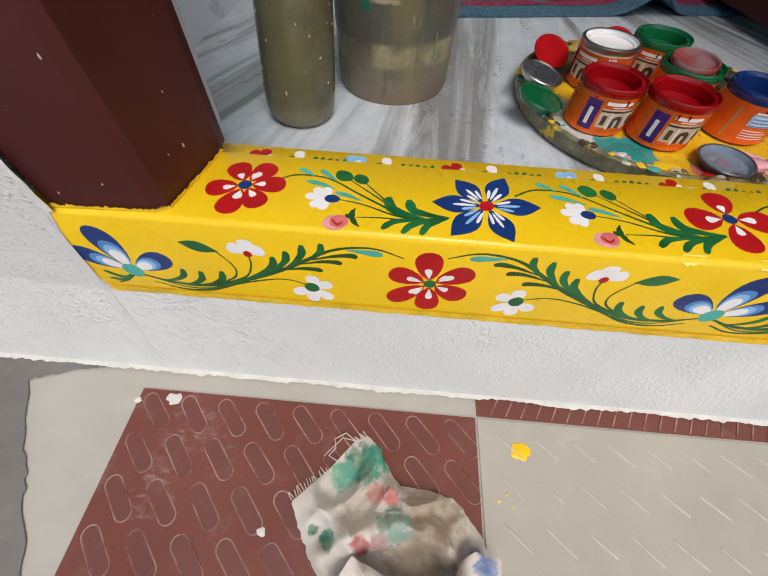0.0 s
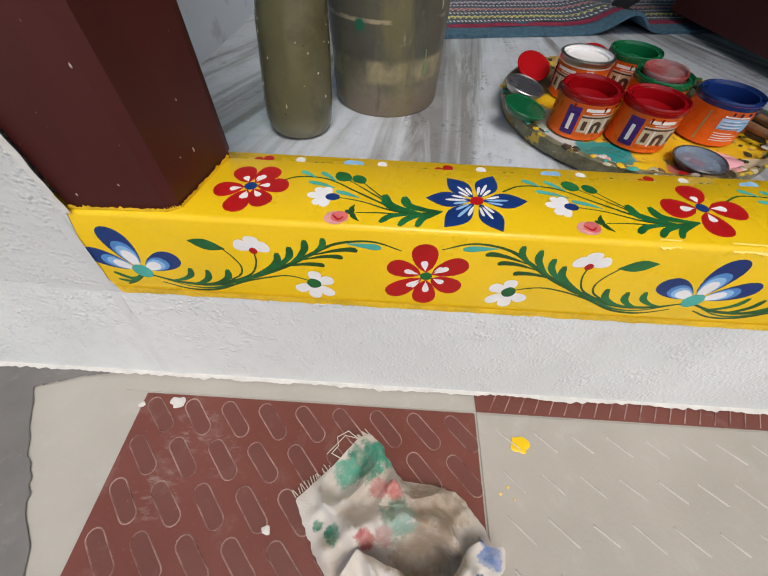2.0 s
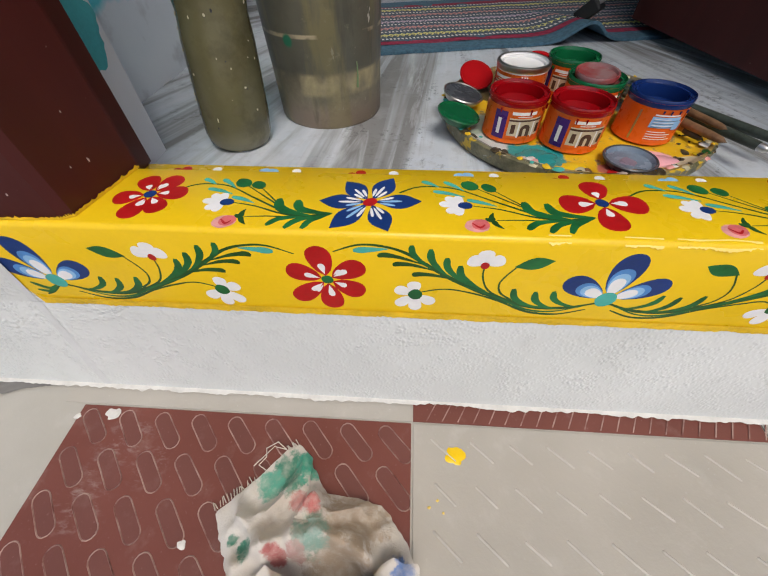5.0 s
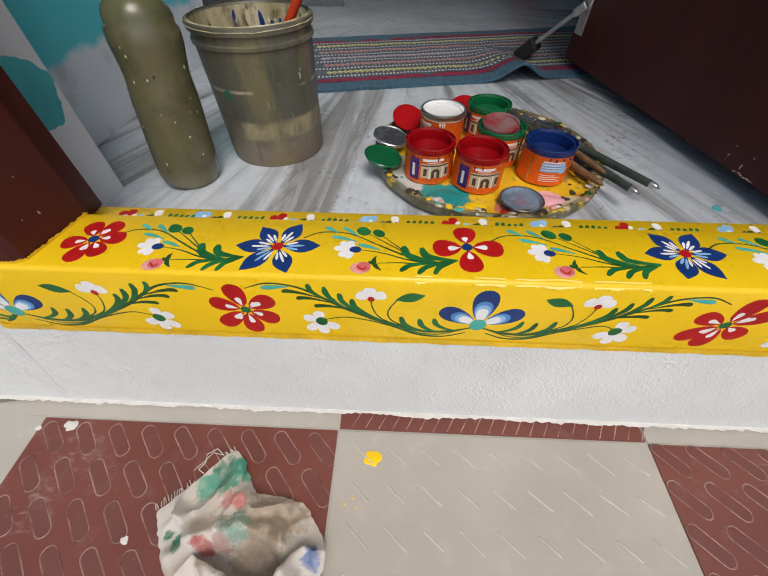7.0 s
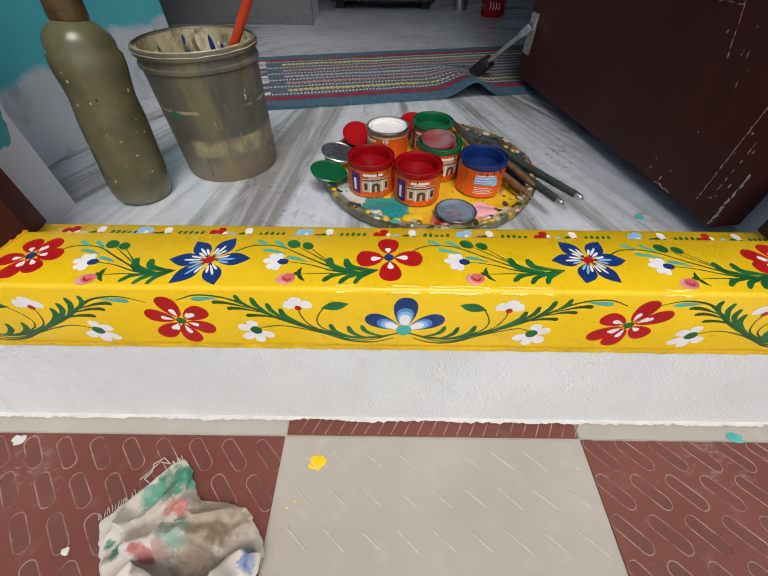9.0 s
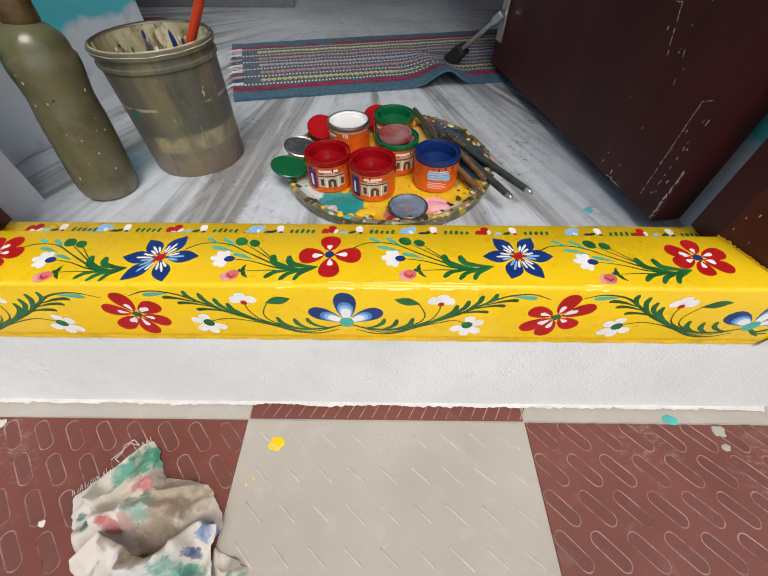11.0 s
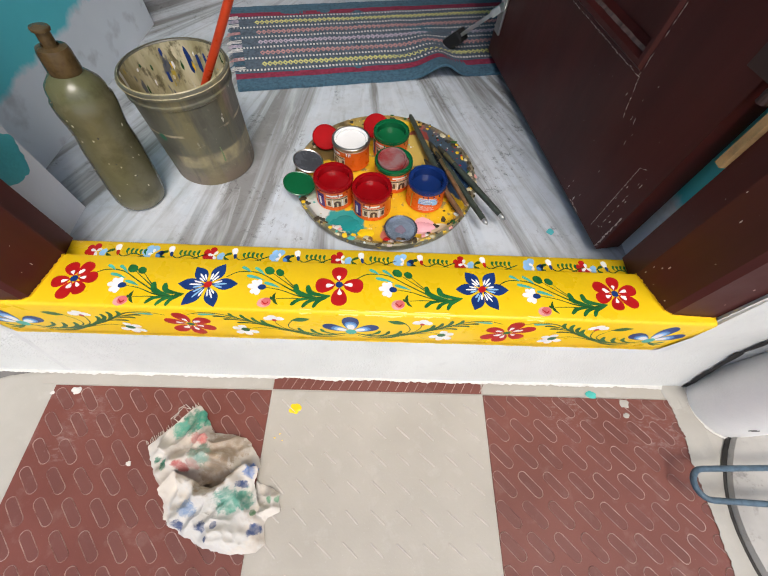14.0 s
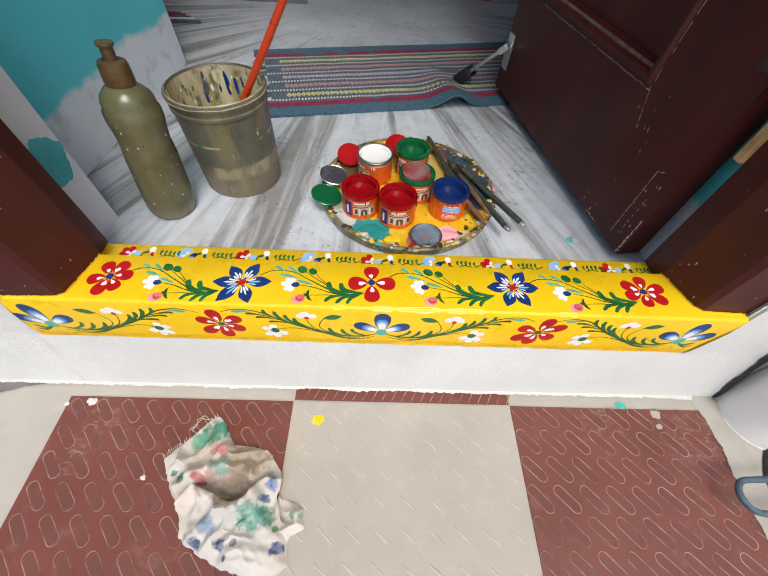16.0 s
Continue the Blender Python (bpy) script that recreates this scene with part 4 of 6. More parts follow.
part("wall_room_west", box(-1.2, -1.1, 0.203, 2.4, INNER, 2.5), WALLPAINT, None, kind="structure")
part("wall_room_north", box(-1.2, 1.4, 2.2, 2.4, INNER, 2.5), WALLPAINT, None, kind="structure")
part("wall_partition", box(-1.1, -0.115, 1.10, 1.22, INNER, 2.5), WALLPAINT, None, kind="structure")
part("baseboard", box(-1.1, -0.112, 1.088, 1.0995, INNER, 0.235, 0.002), plain("grey stone skirting", (0.20, 0.21, 0.22), 0.3), None, kind="structure")
part("ceiling", box(-2.0, 2.0, 0.0, 2.4, 2.501, 2.6), WALLPAINT, None, kind="structure")

cabinet = thing("low_cabinet", 0.08, 1.42, INNER, "low black glossy cabinet at the back of the dark room", "cabinet")
part("body", box(-0.17, 0.17, -0.11, 0.20, 0.02, 0.30, 0.004), DARKBOX, cabinet)
part("front_panel", box(-0.15, 0.15, -0.116, -0.1105, 0.05, 0.28, 0.002), DARKBOX, cabinet)
for x in (-0.14, 0.14):
    part("foot", box(x - 0.012, x + 0.012, -0.09, 0.18, 0.0, 0.0195), BLACK, cabinet)
for x in (-0.02, 0.05):
    part("label_bar", box(x, x + 0.03, -0.1175, -0.1165, 0.06, 0.068), P_WHITE, cabinet)
jar = thing("red_jar", 0.425, 1.245, INNER, "red jar with white squiggles on the dark marble floor", "jar")
part("jar_body", lathe([(0.0, 0.0), (0.034, 0.0), (0.036, 0.004), (0.036, 0.10), (0.03, 0.115), (0.03, 0.13), (0.0, 0.13)], 28), paint("red jar glaze", (0.35, 0.01, 0.012), 0.25, 0.1, 0.05), jar, smooth=40)
for i in range(4):
    a = radians(-120 + i * 14)
    part("squiggle", tube([(0.0365 * math.cos(a), 0.0365 * math.sin(a), 0.02), (0.0365 * math.cos(a + 0.1), 0.0365 * math.sin(a + 0.1), 0.028), (0.0365 * math.cos(a), 0.0365 * math.sin(a), 0.036)], 0.0012, 6), P_WHITE, jar)
tumbler = thing("steel_tumbler", 0.335, 1.33, INNER, "steel tumbler beside the jar in the dark room", "tumbler")
part("tumbler_body", lathe([(0.0, 0.0), (0.02, 0.0), (0.024, 0.09), (0.0225, 0.09), (0.019, 0.003), (0.0, 0.003)], 24), STEEL, tumbler, smooth=40)

# ---------------------------------------------------------------- striped floor mat
MAT_BLUE = paint("blue grey weave", (0.060, 0.130, 0.185), 0.9, 0.25, 0.6, 200)
MAT_RED = paint("crimson weave", (0.24, 0.03, 0.065), 0.9, 0.25, 0.6, 200)
MAT_DARK = paint("grey blue weave", (0.085, 0.12, 0.16), 0.9, 0.3, 0.6, 200)
MAT_YEL = paint("yellow thread", (0.60, 0.60, 0.24), 0.9, 0.2, 0.5, 200)
MAT_ROSE = paint("rose thread", (0.50, 0.27, 0.27), 0.9, 0.2, 0.5, 200)
MAT_LILAC = paint("lilac thread", (0.48, 0.42, 0.52), 0.9, 0.2, 0.5, 200)
MAT_WHITE = paint("white thread", (0.66, 0.66, 0.64), 0.9, 0.1, 0.5, 200)
A, B, C, D = Vector((-0.105, 0.470)), Vector((0.50, 0.590)), Vector((0.46, 0.885)), Vector((-0.190, 0.752))


def mat_at(s, t, lift=0.0):
    """A point of the mat; it humps up where the stopper pushes it."""
    p = (A * (1 - s) + B * s) * (1 - t) + (D * (1 - s) + C * s) * t
    hump = 0.026 * math.exp(-((s - 0.585) / 0.05) ** 2) * max(0.0, 1 - t / 0.62) ** 1.2
    p = p + Vector((0.25, -1.0)) * hump * 0.35
    wav = 0.0012 * noise.noise((p.x * 22, p.y * 22, 1))
    return (p.x, p.y, INNER + 0.0048 + hump + wav + lift)


def mat_band(t0, t1, s0=0.0, s1=1.0, lift=0.0, n=70, bm=None, thick=True):
    bm = bm or bmesh.new()
    rows = []
    for i in range(n + 1):
        s = s0 + (s1 - s0) * i / n
        w = 0.0025 * noise.noise((s * 60, t0 * 9, 3)) if t0 in (0.0,) or t1 == 1.0 else 0.0
        rows.append([bm.verts.new(mat_at(s, t0 + (t1 - t0) * k / 3 + w, lift)) for k in range(4)])
    for a, b in zip(rows, rows[1:]):
        for k in range(3):
            bm.faces.new((a[k], b[k], b[k + 1], a[k + 1]))
    return bm


rug = thing("floor_mat", 0.12, 0.66, INNER, "striped blue woven floor mat rucked up on the marble", "mat")
rug.matrix_world = Matrix.Identity(4)
bm = mat_band(0.0, 1.0, n=90)
r = bmesh.ops.extrude_face_region(bm, geom=bm.faces[:])
for v in [g for g in r["geom"] if isinstance(g, bmesh.types.BMVert)]:
    v.co.z = max(INNER + 0.0004, v.co.z - 0.0042)
part("weave", bm, MAT_BLUE, rug, "blue-grey woven cotton", smooth=60)
for t0, t1, m in ((0.10, 0.155, MAT_RED), (0.845, 0.90, MAT_RED), (0.165, 0.835, MAT_DARK)):
    part("stripe", mat_band(t0, t1, 0.0, 1.0, 0.0006), m, rug, smooth=60)
for i, m in enumerate((MAT_YEL, MAT_ROSE, MAT_LILAC, MAT_ROSE, MAT_YEL)):
    t = 0.245 + i * 0.1275
    bm = bmesh.new()
    for k in range(62):
        s = 0.085 + k * 0.0148
        w = 0.029
        c = [mat_at(s - 0.0088, t, 0.0018), mat_at(s, t - w, 0.0014), mat_at(s + 0.0088, t, 0.0018), mat_at(s, t + w, 0.0014)]
        h = [mat_at(s - 0.0022, t, 0.0012), mat_at(s, t - w * 0.35, 0.0012), mat_at(s + 0.0022, t, 0.0012), mat_at(s, t + w * 0.35, 0.0012)]
        vo, vi = [bm.verts.new(p) for p in c], [bm.verts.new(p) for p in h]
        for q in range(4):
            bm.faces.new((vo[q], vo[(q + 1) % 4], vi[(q + 1) % 4], vi[q]))
    part("chain_stitch", bm, m, rug, kind="stuff")
for i in range(6):
    t = 0.1815 + i * 0.1275
    bm = bmesh.new()
    for k in range(100):
        s = 0.012 + k * 0.0098
        if s > 0.995:
            break
        bm.faces.new([bm.verts.new(mat_at(s + a, t + b, 0.0016)) for a, b in ((0.0, -0.011), (0.0050, -0.011), (0.0050, 0.011), (0.0, 0.011))])
    part("white_stitch", bm, MAT_WHITE, rug, kind="stuff")
rng = random.Random(5)
for i in range(13):
    t = 0.19 + i * 0.052
    m = (MAT_WHITE, MAT_BLUE, MAT_ROSE, MAT_DARK, MAT_WHITE, MAT_LILAC)[i % 6]
    bm = bmesh.new()
    for k in range(3):
        tt = t + k * 0.013
        p, q = mat_at(0.0, tt, 0.001), mat_at(0.03, tt + rng.uniform(-0.004, 0.004), 0.002)
        tube([(p[0] - rng.uniform(0.002, 0.009), p[1] + rng.uniform(-0.003, 0.003), INNER + 0.003), p, q], 0.0007, 5, bm)
    part("loose_thread", bm, m, rug)
cloth = thing("striped_cloth", -0.41, 0.93, INNER, "dark striped cloth lying on the floor behind the wall", "cloth")
for i, m in enumerate((MAT_DARK, MAT_WHITE, MAT_DARK, MAT_RED, MAT_DARK, MAT_ROSE)):
    part("cloth_stripe", prism([(-0.10, 0.012 * i - 0.04), (0.055 - 0.016 * i, 0.012 * i - 0.03), (0.05 - 0.016 * i, 0.012 * i - 0.019), (-0.10, 0.012 * i - 0.029)], 0.0004, 0.006), m, cloth)

# ---------------------------------------------------------------- door leaf, open inwards
HX, HY, FX, FY = 0.421, 0.153, 0.3425, 0.616
door = thing("door_1", HX, HY, 0.153, "open maroon panelled wooden door with chipped paint", "door", kind="structure")
angle = math.atan2(FY - HY, FX - HX)
door.matrix_world = Matrix.Translation((HX, HY, 0.153)) @ Matrix.Rotation(angle, 4, "Z")
DL = math.hypot(FX - HX, FY - HY)
PX0, PX1, PZ0, PZ1 = 0.115, DL - 0.095, 0.169, 0.95
# local: x along the leaf from the hinge, y through it (front at y = 0 faces the room's west), z up
TH = -0.032
bm = bmesh.new()
for x0, x1, z0, z1 in ((0, PX0, 0, 1.83), (PX1, DL, 0, 1.83), (PX0, PX1, 0, PZ0), (PX0, PX1, PZ1, 1.83)):
    box(x0, x1, TH, 0, z0, z1, 0.0, bm)
part("leaf", bm, MAROON, door)
part("panel", box(PX0, PX1, TH + 0.006, -0.012, PZ0, PZ1), MAROON, door)


def moulding(x0, x1, z0, z1):
    bm = bmesh.new()
    ringp = [(0.0, 0.0005), (0.003, 0.004), (0.008, 0.004), (0.011, 0.0), (0.014, -0.004), (0.018, -0.0115)]
    loops = [[bm.verts.new(p) for p in ((x0 + d, h, z0 + d), (x1 - d, h, z0 + d), (x1 - d, h, z1 - d), (x0 + d, h, z1 - d))] for d, h in ringp]
    for a, b in zip(loops, loops[1:]):
        for k in range(4):
            bm.faces.new((a[k], a[(k + 1) % 4], b[(k + 1) % 4], b[k]))
    return bm


part("moulding", moulding(PX0 - 0.008, PX1 + 0.008, PZ0 - 0.008, PZ1 + 0.008), MAROON, door, recalc=True)
DUST = paint("dusty ledge", (0.13, 0.085, 0.075), 0.9, 0.4, 0.3, 120)
part("dust_line", ragged(PX0 + 0.004, PX1, 90, PZ0 + 0.004, PZ0 + 0.0070, 2.0, 0.0004, lambda u, v: (u, -0.0005 - (v - PZ0 - 0.004) * 0.8, v), amp_high=0.0006), DUST, door, "dusty worn lower moulding")


def worn_line(x0, z0, x1, z1, n, seed, size, gap=0.35):
    """Paint worn through to the primer along an edge, in short broken flakes."""
    rng = random.Random(seed)
    turn, step = math.atan2(z1 - z0, x1 - x0), math.hypot(x1 - x0, z1 - z0) / n
    bm = bmesh.new()
    for i in range(n):
        if noise.noise((i * 0.35, seed, 0)) < gap - 0.5 or rng.random() < gap * 0.5:
            continue
        f, r = (i + rng.random()) / n, size * rng.uniform(0.4, 1.0)
        cx, cz = x0 + (x1 - x0) * f + rng.gauss(0, size * 0.3), z0 + (z1 - z0) * f + rng.gauss(0, size * 0.3)
        long = max(1.5, step / r * 0.7)
        blob(0, 0, 0, r, 0.0003, 8, rng.uniform(0, 60), long, 0.6, bm=bm,
             up=lambda p, q, e: (cx + p * math.cos(turn) - q * math.sin(turn), 0.0003 + e, cz + p * math.sin(turn) + q * math.cos(turn)))
    part("worn_edge", bm, CHIP, door, "paint worn pale along an edge")


worn_line(PX0 - 0.012, PZ0 - 0.012, PX1 + 0.01, PZ0 - 0.012, 110, 1, 0.0010, 0.25)
worn_line(PX0 - 0.010, PZ0 - 0.014, PX0 - 0.010, PZ0 + 0.32, 80, 2, 0.0008, 0.45)
worn_line(PX0 - 0.011, PZ0 - 0.012, PX0 - 0.024, PZ0 - 0.045, 12, 3, 0.0007, 0.3)
worn_line(0.030, 0.014, 0.030, 0.105, 40, 4, 0.0007, 0.2)
worn_line(0.030, 0.105, 0.022, 0.109, 6, 5, 0.0007, 0.1)
worn_line(0.019, 0.020, 0.018, 0.095, 30, 6, 0.0007, 0.5)
worn_line(0.004, 0.002, 0.004, 0.055, 40, 7, 0.0018, 0.2)
worn_line(0.055, 0.075, 0.075, 0.13, 14, 8, 0.0005, 0.6)
worn_line(0.060, 0.002, 0.085, 0.002, 10, 9, 0.0016, 0.3)
chips(8, 21, lambda u, z, e: (u, 0.0004 + e, z), 0.012, 0.03, 0.003, 0.1, 0.0014, CHIP, door, 2.5)
chips(5, 22, lambda u, z, e: (u, 0.0004 + e, z), 0.07, 0.10, 0.003, 0.03, 0.0016, CHIP, door, 2.0)
chips(9, 23, lambda u, z, e: (u, 0.0004 + e, z), 0.05, 0.12, 0.05, 0.2, 0.0007, CHIP, door, 3.0)
part("hinge", box(-0.012, 0.018, -0.002, 0.0022, 0.215, 0.295, 0.0008), HINGE, door, "dark painted butt hinge")
part("hinge_pin", tube([(-0.013, 0.001, 0.205), (-0.013, 0.001, 0.297)], 0.0045, 12), HINGE, door)
part("hinge_screw", lathe([(0.0, 0.0008), (0.0022, 0.0)], 12, pose(0.010, 0.0023, 0.235, -90)), HINGE, door)
shim = thing("wood_shim", 0.4355, 0.1300, 0.306, "raw wood packing piece on the door frame", "wood")
part("wood_piece", prism([(-0.003, 0.0), (0.005, 0.0), (0.005, 0.010), (-0.003, 0.008)], 0.0, 0.10), WOOD, shim)

stopper = part("door_stopper", box(DL - 0.030, DL - 0.008, 0.0003, 0.004, 0.038, 0.096, 0.001), STEEL, door, "steel kick-down door stopper with black rubber foot")
inv = door.matrix_world.inverted()
foot_p, top_p = inv @ Vector((0.273, 0.642, 0.151)), Vector((DL - 0.020, 0.010, 0.074))
axis = (foot_p - top_p)
rot = axis.to_track_quat("Z", "Y").to_matrix().to_4x4()
arm_m = Matrix.Translation(top_p) @ rot
bm = box(-0.0065, 0.0065, -0.003, 0.003, 0.0, axis.length)
bm.transform(arm_m)
part("stopper_arm", bm, STEEL, stopper)
bm = box(-0.014, 0.014, -0.011, 0.011, axis.length - 0.030, axis.length + 0.008, 0.003)
bm.transform(arm_m)
part("rubber_foot", bm, BLACK, stopper)
bm = box(-0.010, 0.010, -0.006, 0.006, -0.008, 0.012, 0.002)
bm.transform(arm_m)
part("stopper_joint", bm, STEEL, stopper)

# ---------------------------------------------------------------- bottle
def murky():
    k = Mat("murky olive plastic", 0.22)
    x, y, z = k.split()
    c = k.mix(k.ramp(k.noise(18, 4), 0.3, 0.7), (0.105, 0.098, 0.048), (0.17, 0.158, 0.085))
    c = k.mix(k.ramp(z, 0.16, 0.14), c, (0.25, 0.23, 0.14))
    c = k.mix(k.ramp(z, 0.275, 0.285), c, (0.135, 0.14, 0.07))
    c = k.mix(k.ramp(k.noise(60, 4), 0.6, 0.75, 0, 0.4), c, (0.30, 0.28, 0.18))
    c = k.mix(k.ramp(k.noise(30, 5, 0.7), 0.5, 0.72, 0, 0.6), c, (0.06, 0.05, 0.022))
    c = k.mix(k.ramp(k.noise(24, 5, 0.72, k.stretch(1, 1, 0.6)), 0.55, 0.7, 0, 0.5), c, (0.21, 0.19, 0.115))
    k.colour(c)
    k.b.inputs["Transmission Weight"].default_value = 0.15
    k.b.inputs["Subsurface Weight"].default_value = 0.0
    k.bump(k.noise(45, 3), 0.25, 0.002)
    return k.m


def bucket_mat():
    k = Mat("paint-stained grey bucket plastic", 0.42)
    x, y, z = k.split()
    c = k.mix(k.ramp(k.noise(14, 4), 0.3, 0.7), (0.085, 0.085, 0.066), (0.14, 0.135, 0.10))
    low = k.ramp(k.math("ADD", z, k.math("MULTIPLY", k.noise(30, 3), 0.01)), 0.197, 0.186)
    c = k.mix(k.math("MULTIPLY", low, 0.55), c, (0.34, 0.29, 0.19))
    bandn = k.ramp(k.noise(30, 3, 0.5, k.stretch(1, 1, 0.6)), 0.42, 0.6)
    band = k.math("MULTIPLY", k.ramp(z, 0.168, 0.172), k.ramp(z, 0.19, 0.187))
    c = k.mix(k.math("MULTIPLY", band, k.math("MULTIPLY", bandn, 0.95)), c, (0.56, 0.47, 0.25))
    c = k.mix(k.ramp(z, 0.166, 0.150, 0, 0.45), c, (0.26, 0.165, 0.13))
    drip = k.ramp(k.noise(38, 4, 0.65, k.stretch(1, 1, 0.16)), 0.5, 0.64, 0, 0.4)
    c = k.mix(drip, c, (0.26, 0.22, 0.08))
    c = k.mix(k.ramp(k.noise(48, 4, 0.65, k.stretch(1, 1, 0.22)), 0.56, 0.66, 0, 0.45), c, (0.05, 0.05, 0.04))
    c = k.mix(k.ramp(k.noise(41, 3, 0.6, k.stretch(1, 1, 0.25)), 0.62, 0.70, 0, 0.5), c, (0.30, 0.20, 0.17))
    ridge = k.math("MULTIPLY", k.ramp(z, 0.2165, 0.2175), k.ramp(z, 0.2205, 0.2195))
    c = k.mix(k.math("MULTIPLY", ridge, k.ramp(k.noise(40, 3), 0.45, 0.55)), c, (0.42, 0.36, 0.24))
    c = k.mix(k.spot(-0.125, 0.248, 0.215, 0.006, 0.3, 0.3), c, (0.02, 0.16, 0.09))
    c = k.mix(k.math("MULTIPLY", k.ramp(k.noise(80, 4, 0.7, k.stretch(1, 1, 0.4)), 0.64, 0.68), k.ramp(x, -0.09, -0.06)), c, (0.55, 0.54, 0.46))
    c = k.mix(k.ramp(k.noise(26, 5, 0.7), 0.5, 0.75, 0, 0.55), c, (0.055, 0.05, 0.035))
    c = k.mix(k.ramp(k.noise(90, 5, 0.7), 0.62, 0.72, 0, 0.35), c, (0.30, 0.28, 0.20))
    k.colour(c)
    k.bump(k.noise(60, 4), 0.2, 0.0015)
    return k.m


def inside_mat():
    k = Mat("dried paint inside bucket", 0.55)
    c = k.mix(k.ramp(k.noise(30, 4, 0.6, k.stretch(1, 1, 0.25)), 0.35, 0.65), (0.22, 0.185, 0.065), (0.60, 0.55, 0.37))
    c = k.mix(k.ramp(k.noise(70, 5, 0.7, k.stretch(1, 1, 0.5)), 0.54, 0.64, 0, 0.85), c, (0.09, 0.075, 0.035))
    c = k.mix(k.ramp(k.noise(48, 3, 0.6, k.stretch(1, 1, 0.4)), 0.67, 0.71, 0, 0.8), c, (0.03, 0.05, 0.10))
    c = k.mix(k.ramp(k.noise(52, 3, 0.6, k.stretch(1.1, 1, 0.5)), 0.64, 0.68), c, (0.42, 0.30, 0.03))
    c = k.mix(k.ramp(k.noise(55, 3, 0.5, k.stretch(1, 1, 0.15)), 0.66, 0.70), c, (0.75, 0.74, 0.70))
    k.colour(c)
    k.bump(k.noise(70, 4), 0.5, 0.002)
    return k.m


def side_mat():
    k = Mat("crusted tray edge", 0.4)
    c = k.mix(k.ramp(k.noise(45, 5, 0.7), 0.4, 0.6), (0.10, 0.10, 0.05), (0.24, 0.22, 0.13))
    c = k.mix(k.ramp(k.noise(60, 3, 0.6), 0.6, 0.65), c, (0.62, 0.42, 0.02))
    c = k.mix(k.ramp(k.noise(48, 3, 0.6), 0.66, 0.70), c, (0.55, 0.15, 0.12))
    c = k.mix(k.ramp(k.noise(75, 3, 0.6), 0.66, 0.70), c, (0.50, 0.58, 0.58))
    k.colour(c)
    k.bump(k.noise(110, 4), 0.6, 0.002)
    return k.m


OLIVE, BUCKET, INSIDE = murky(), bucket_mat(), inside_mat()
CAPM = paint("olive brown cap plastic", (0.095, 0.062, 0.026), 0.2, 0.3, 0.15, 60)
SPECK = paint("dried cream paint specks", (0.55, 0.50, 0.34), 0.6, 0.15, 0.2, 100)
bottle = thing("squeeze_bottle", -0.181, 0.224, INNER, "murky olive plastic squeeze bottle splashed with paint", "bottle")
bottle.matrix_world = Matrix.Translation((-0.181, 0.224, INNER)) @ Matrix.Rotation(math.atan2(0.015, 0.2), 4, "Y") @ Matrix.Rotation(-math.atan2(0.014, 0.2), 4, "X")
prof = [(0.0, 0.002), (0.014, 0.0015), (0.0225, 0.0), (0.0265, 0.004), (0.0285, 0.012), (0.029, 0.03), (0.0288, 0.06), (0.0284, 0.085), (0.0272, 0.097), (0.0268, 0.104), (0.0278, 0.115),
        (0.0293, 0.128), (0.0290, 0.138), (0.0268, 0.141), (0.0265, 0.147), (0.0245, 0.153), (0.018, 0.160), (0.0125, 0.1635), (0.0125, 0.166)]
prof = [(r * (1.07 - 0.07 * min(1.0, z / 0.13)), z) for r, z in prof[:-2]] + prof[-2:]
part("bottle_body", lathe(prof, 40, wob=0.012), OLIVE, bottle, smooth=50)
part("cap", lathe([(0.0120, 0.1625), (0.0142, 0.163), (0.0148, 0.165), (0.0140, 0.181), (0.0128, 0.1845), (0.0072, 0.1856), (0.0072, 0.187)], 32), CAPM, bottle, "brown screw cap", smooth=45)
part("spout", lathe([(0.0062, 0.185), (0.0060, 0.197), (0.0078, 0.1978), (0.0083, 0.1995), (0.0078, 0.2008), (0.0, 0.2014)], 28), CAPM, bottle, "push-pull spout", smooth=45)
rng = random.Random(8)
for i in range(32):
    a, z = radians(rng.uniform(-160, 0)), rng.uniform(0.008, 0.145)
    rr = np.interp(z, [p[1] for p in prof[2:]], [p[0] for p in prof[2:]]) + 0.0002
    s = rng.uniform(0.0004, 0.0013)
    part("paint_speck", blob(0, 0, 0, s, 0.0004, 8, i * 1.3, 0.7, rng.uniform(0.8, 1.8), up=lambda u, v, e: ((rr + e) * math.cos(a + u / rr), (rr + e) * math.sin(a + u / rr), z + v)), SPECK if i % 5 else BLACK, bottle)

# ---------------------------------------------------------------- bucket and the brush in it
bucket = thing("paint_bucket", -0.101, 0.304, INNER, "grey plastic paint bucket stained with dried paint", "bucket")
prof = [(0.0, 0.003), (0.050, 0.003), (0.0525, 0.0), (0.0545, 0.003), (0.0600, 0.112), (0.0606, 0.1125), (0.0622, 0.1135), (0.0624, 0.1165), (0.0606, 0.1175), (0.0604, 0.1235), (0.0636, 0.1245), (0.0642, 0.128), (0.0634, 0.1305), (0.0612, 0.131), (0.0596, 0.129)]
prof = [(r * (1.0 - 0.035 * z / 0.13), z * 1.03) for r, z in prof]
part("bucket_body", lathe(prof, 56), BUCKET, bucket, smooth=40)
part("bucket_inside", lathe([(0.0577, 0.1326), (0.0570, 0.118), (0.0532, 0.012), (0.0, 0.012)], 56), INSIDE, bucket, "dried paint coating", smooth=60)
bm = bmesh.new()
n = 72
ra, rb = [], []
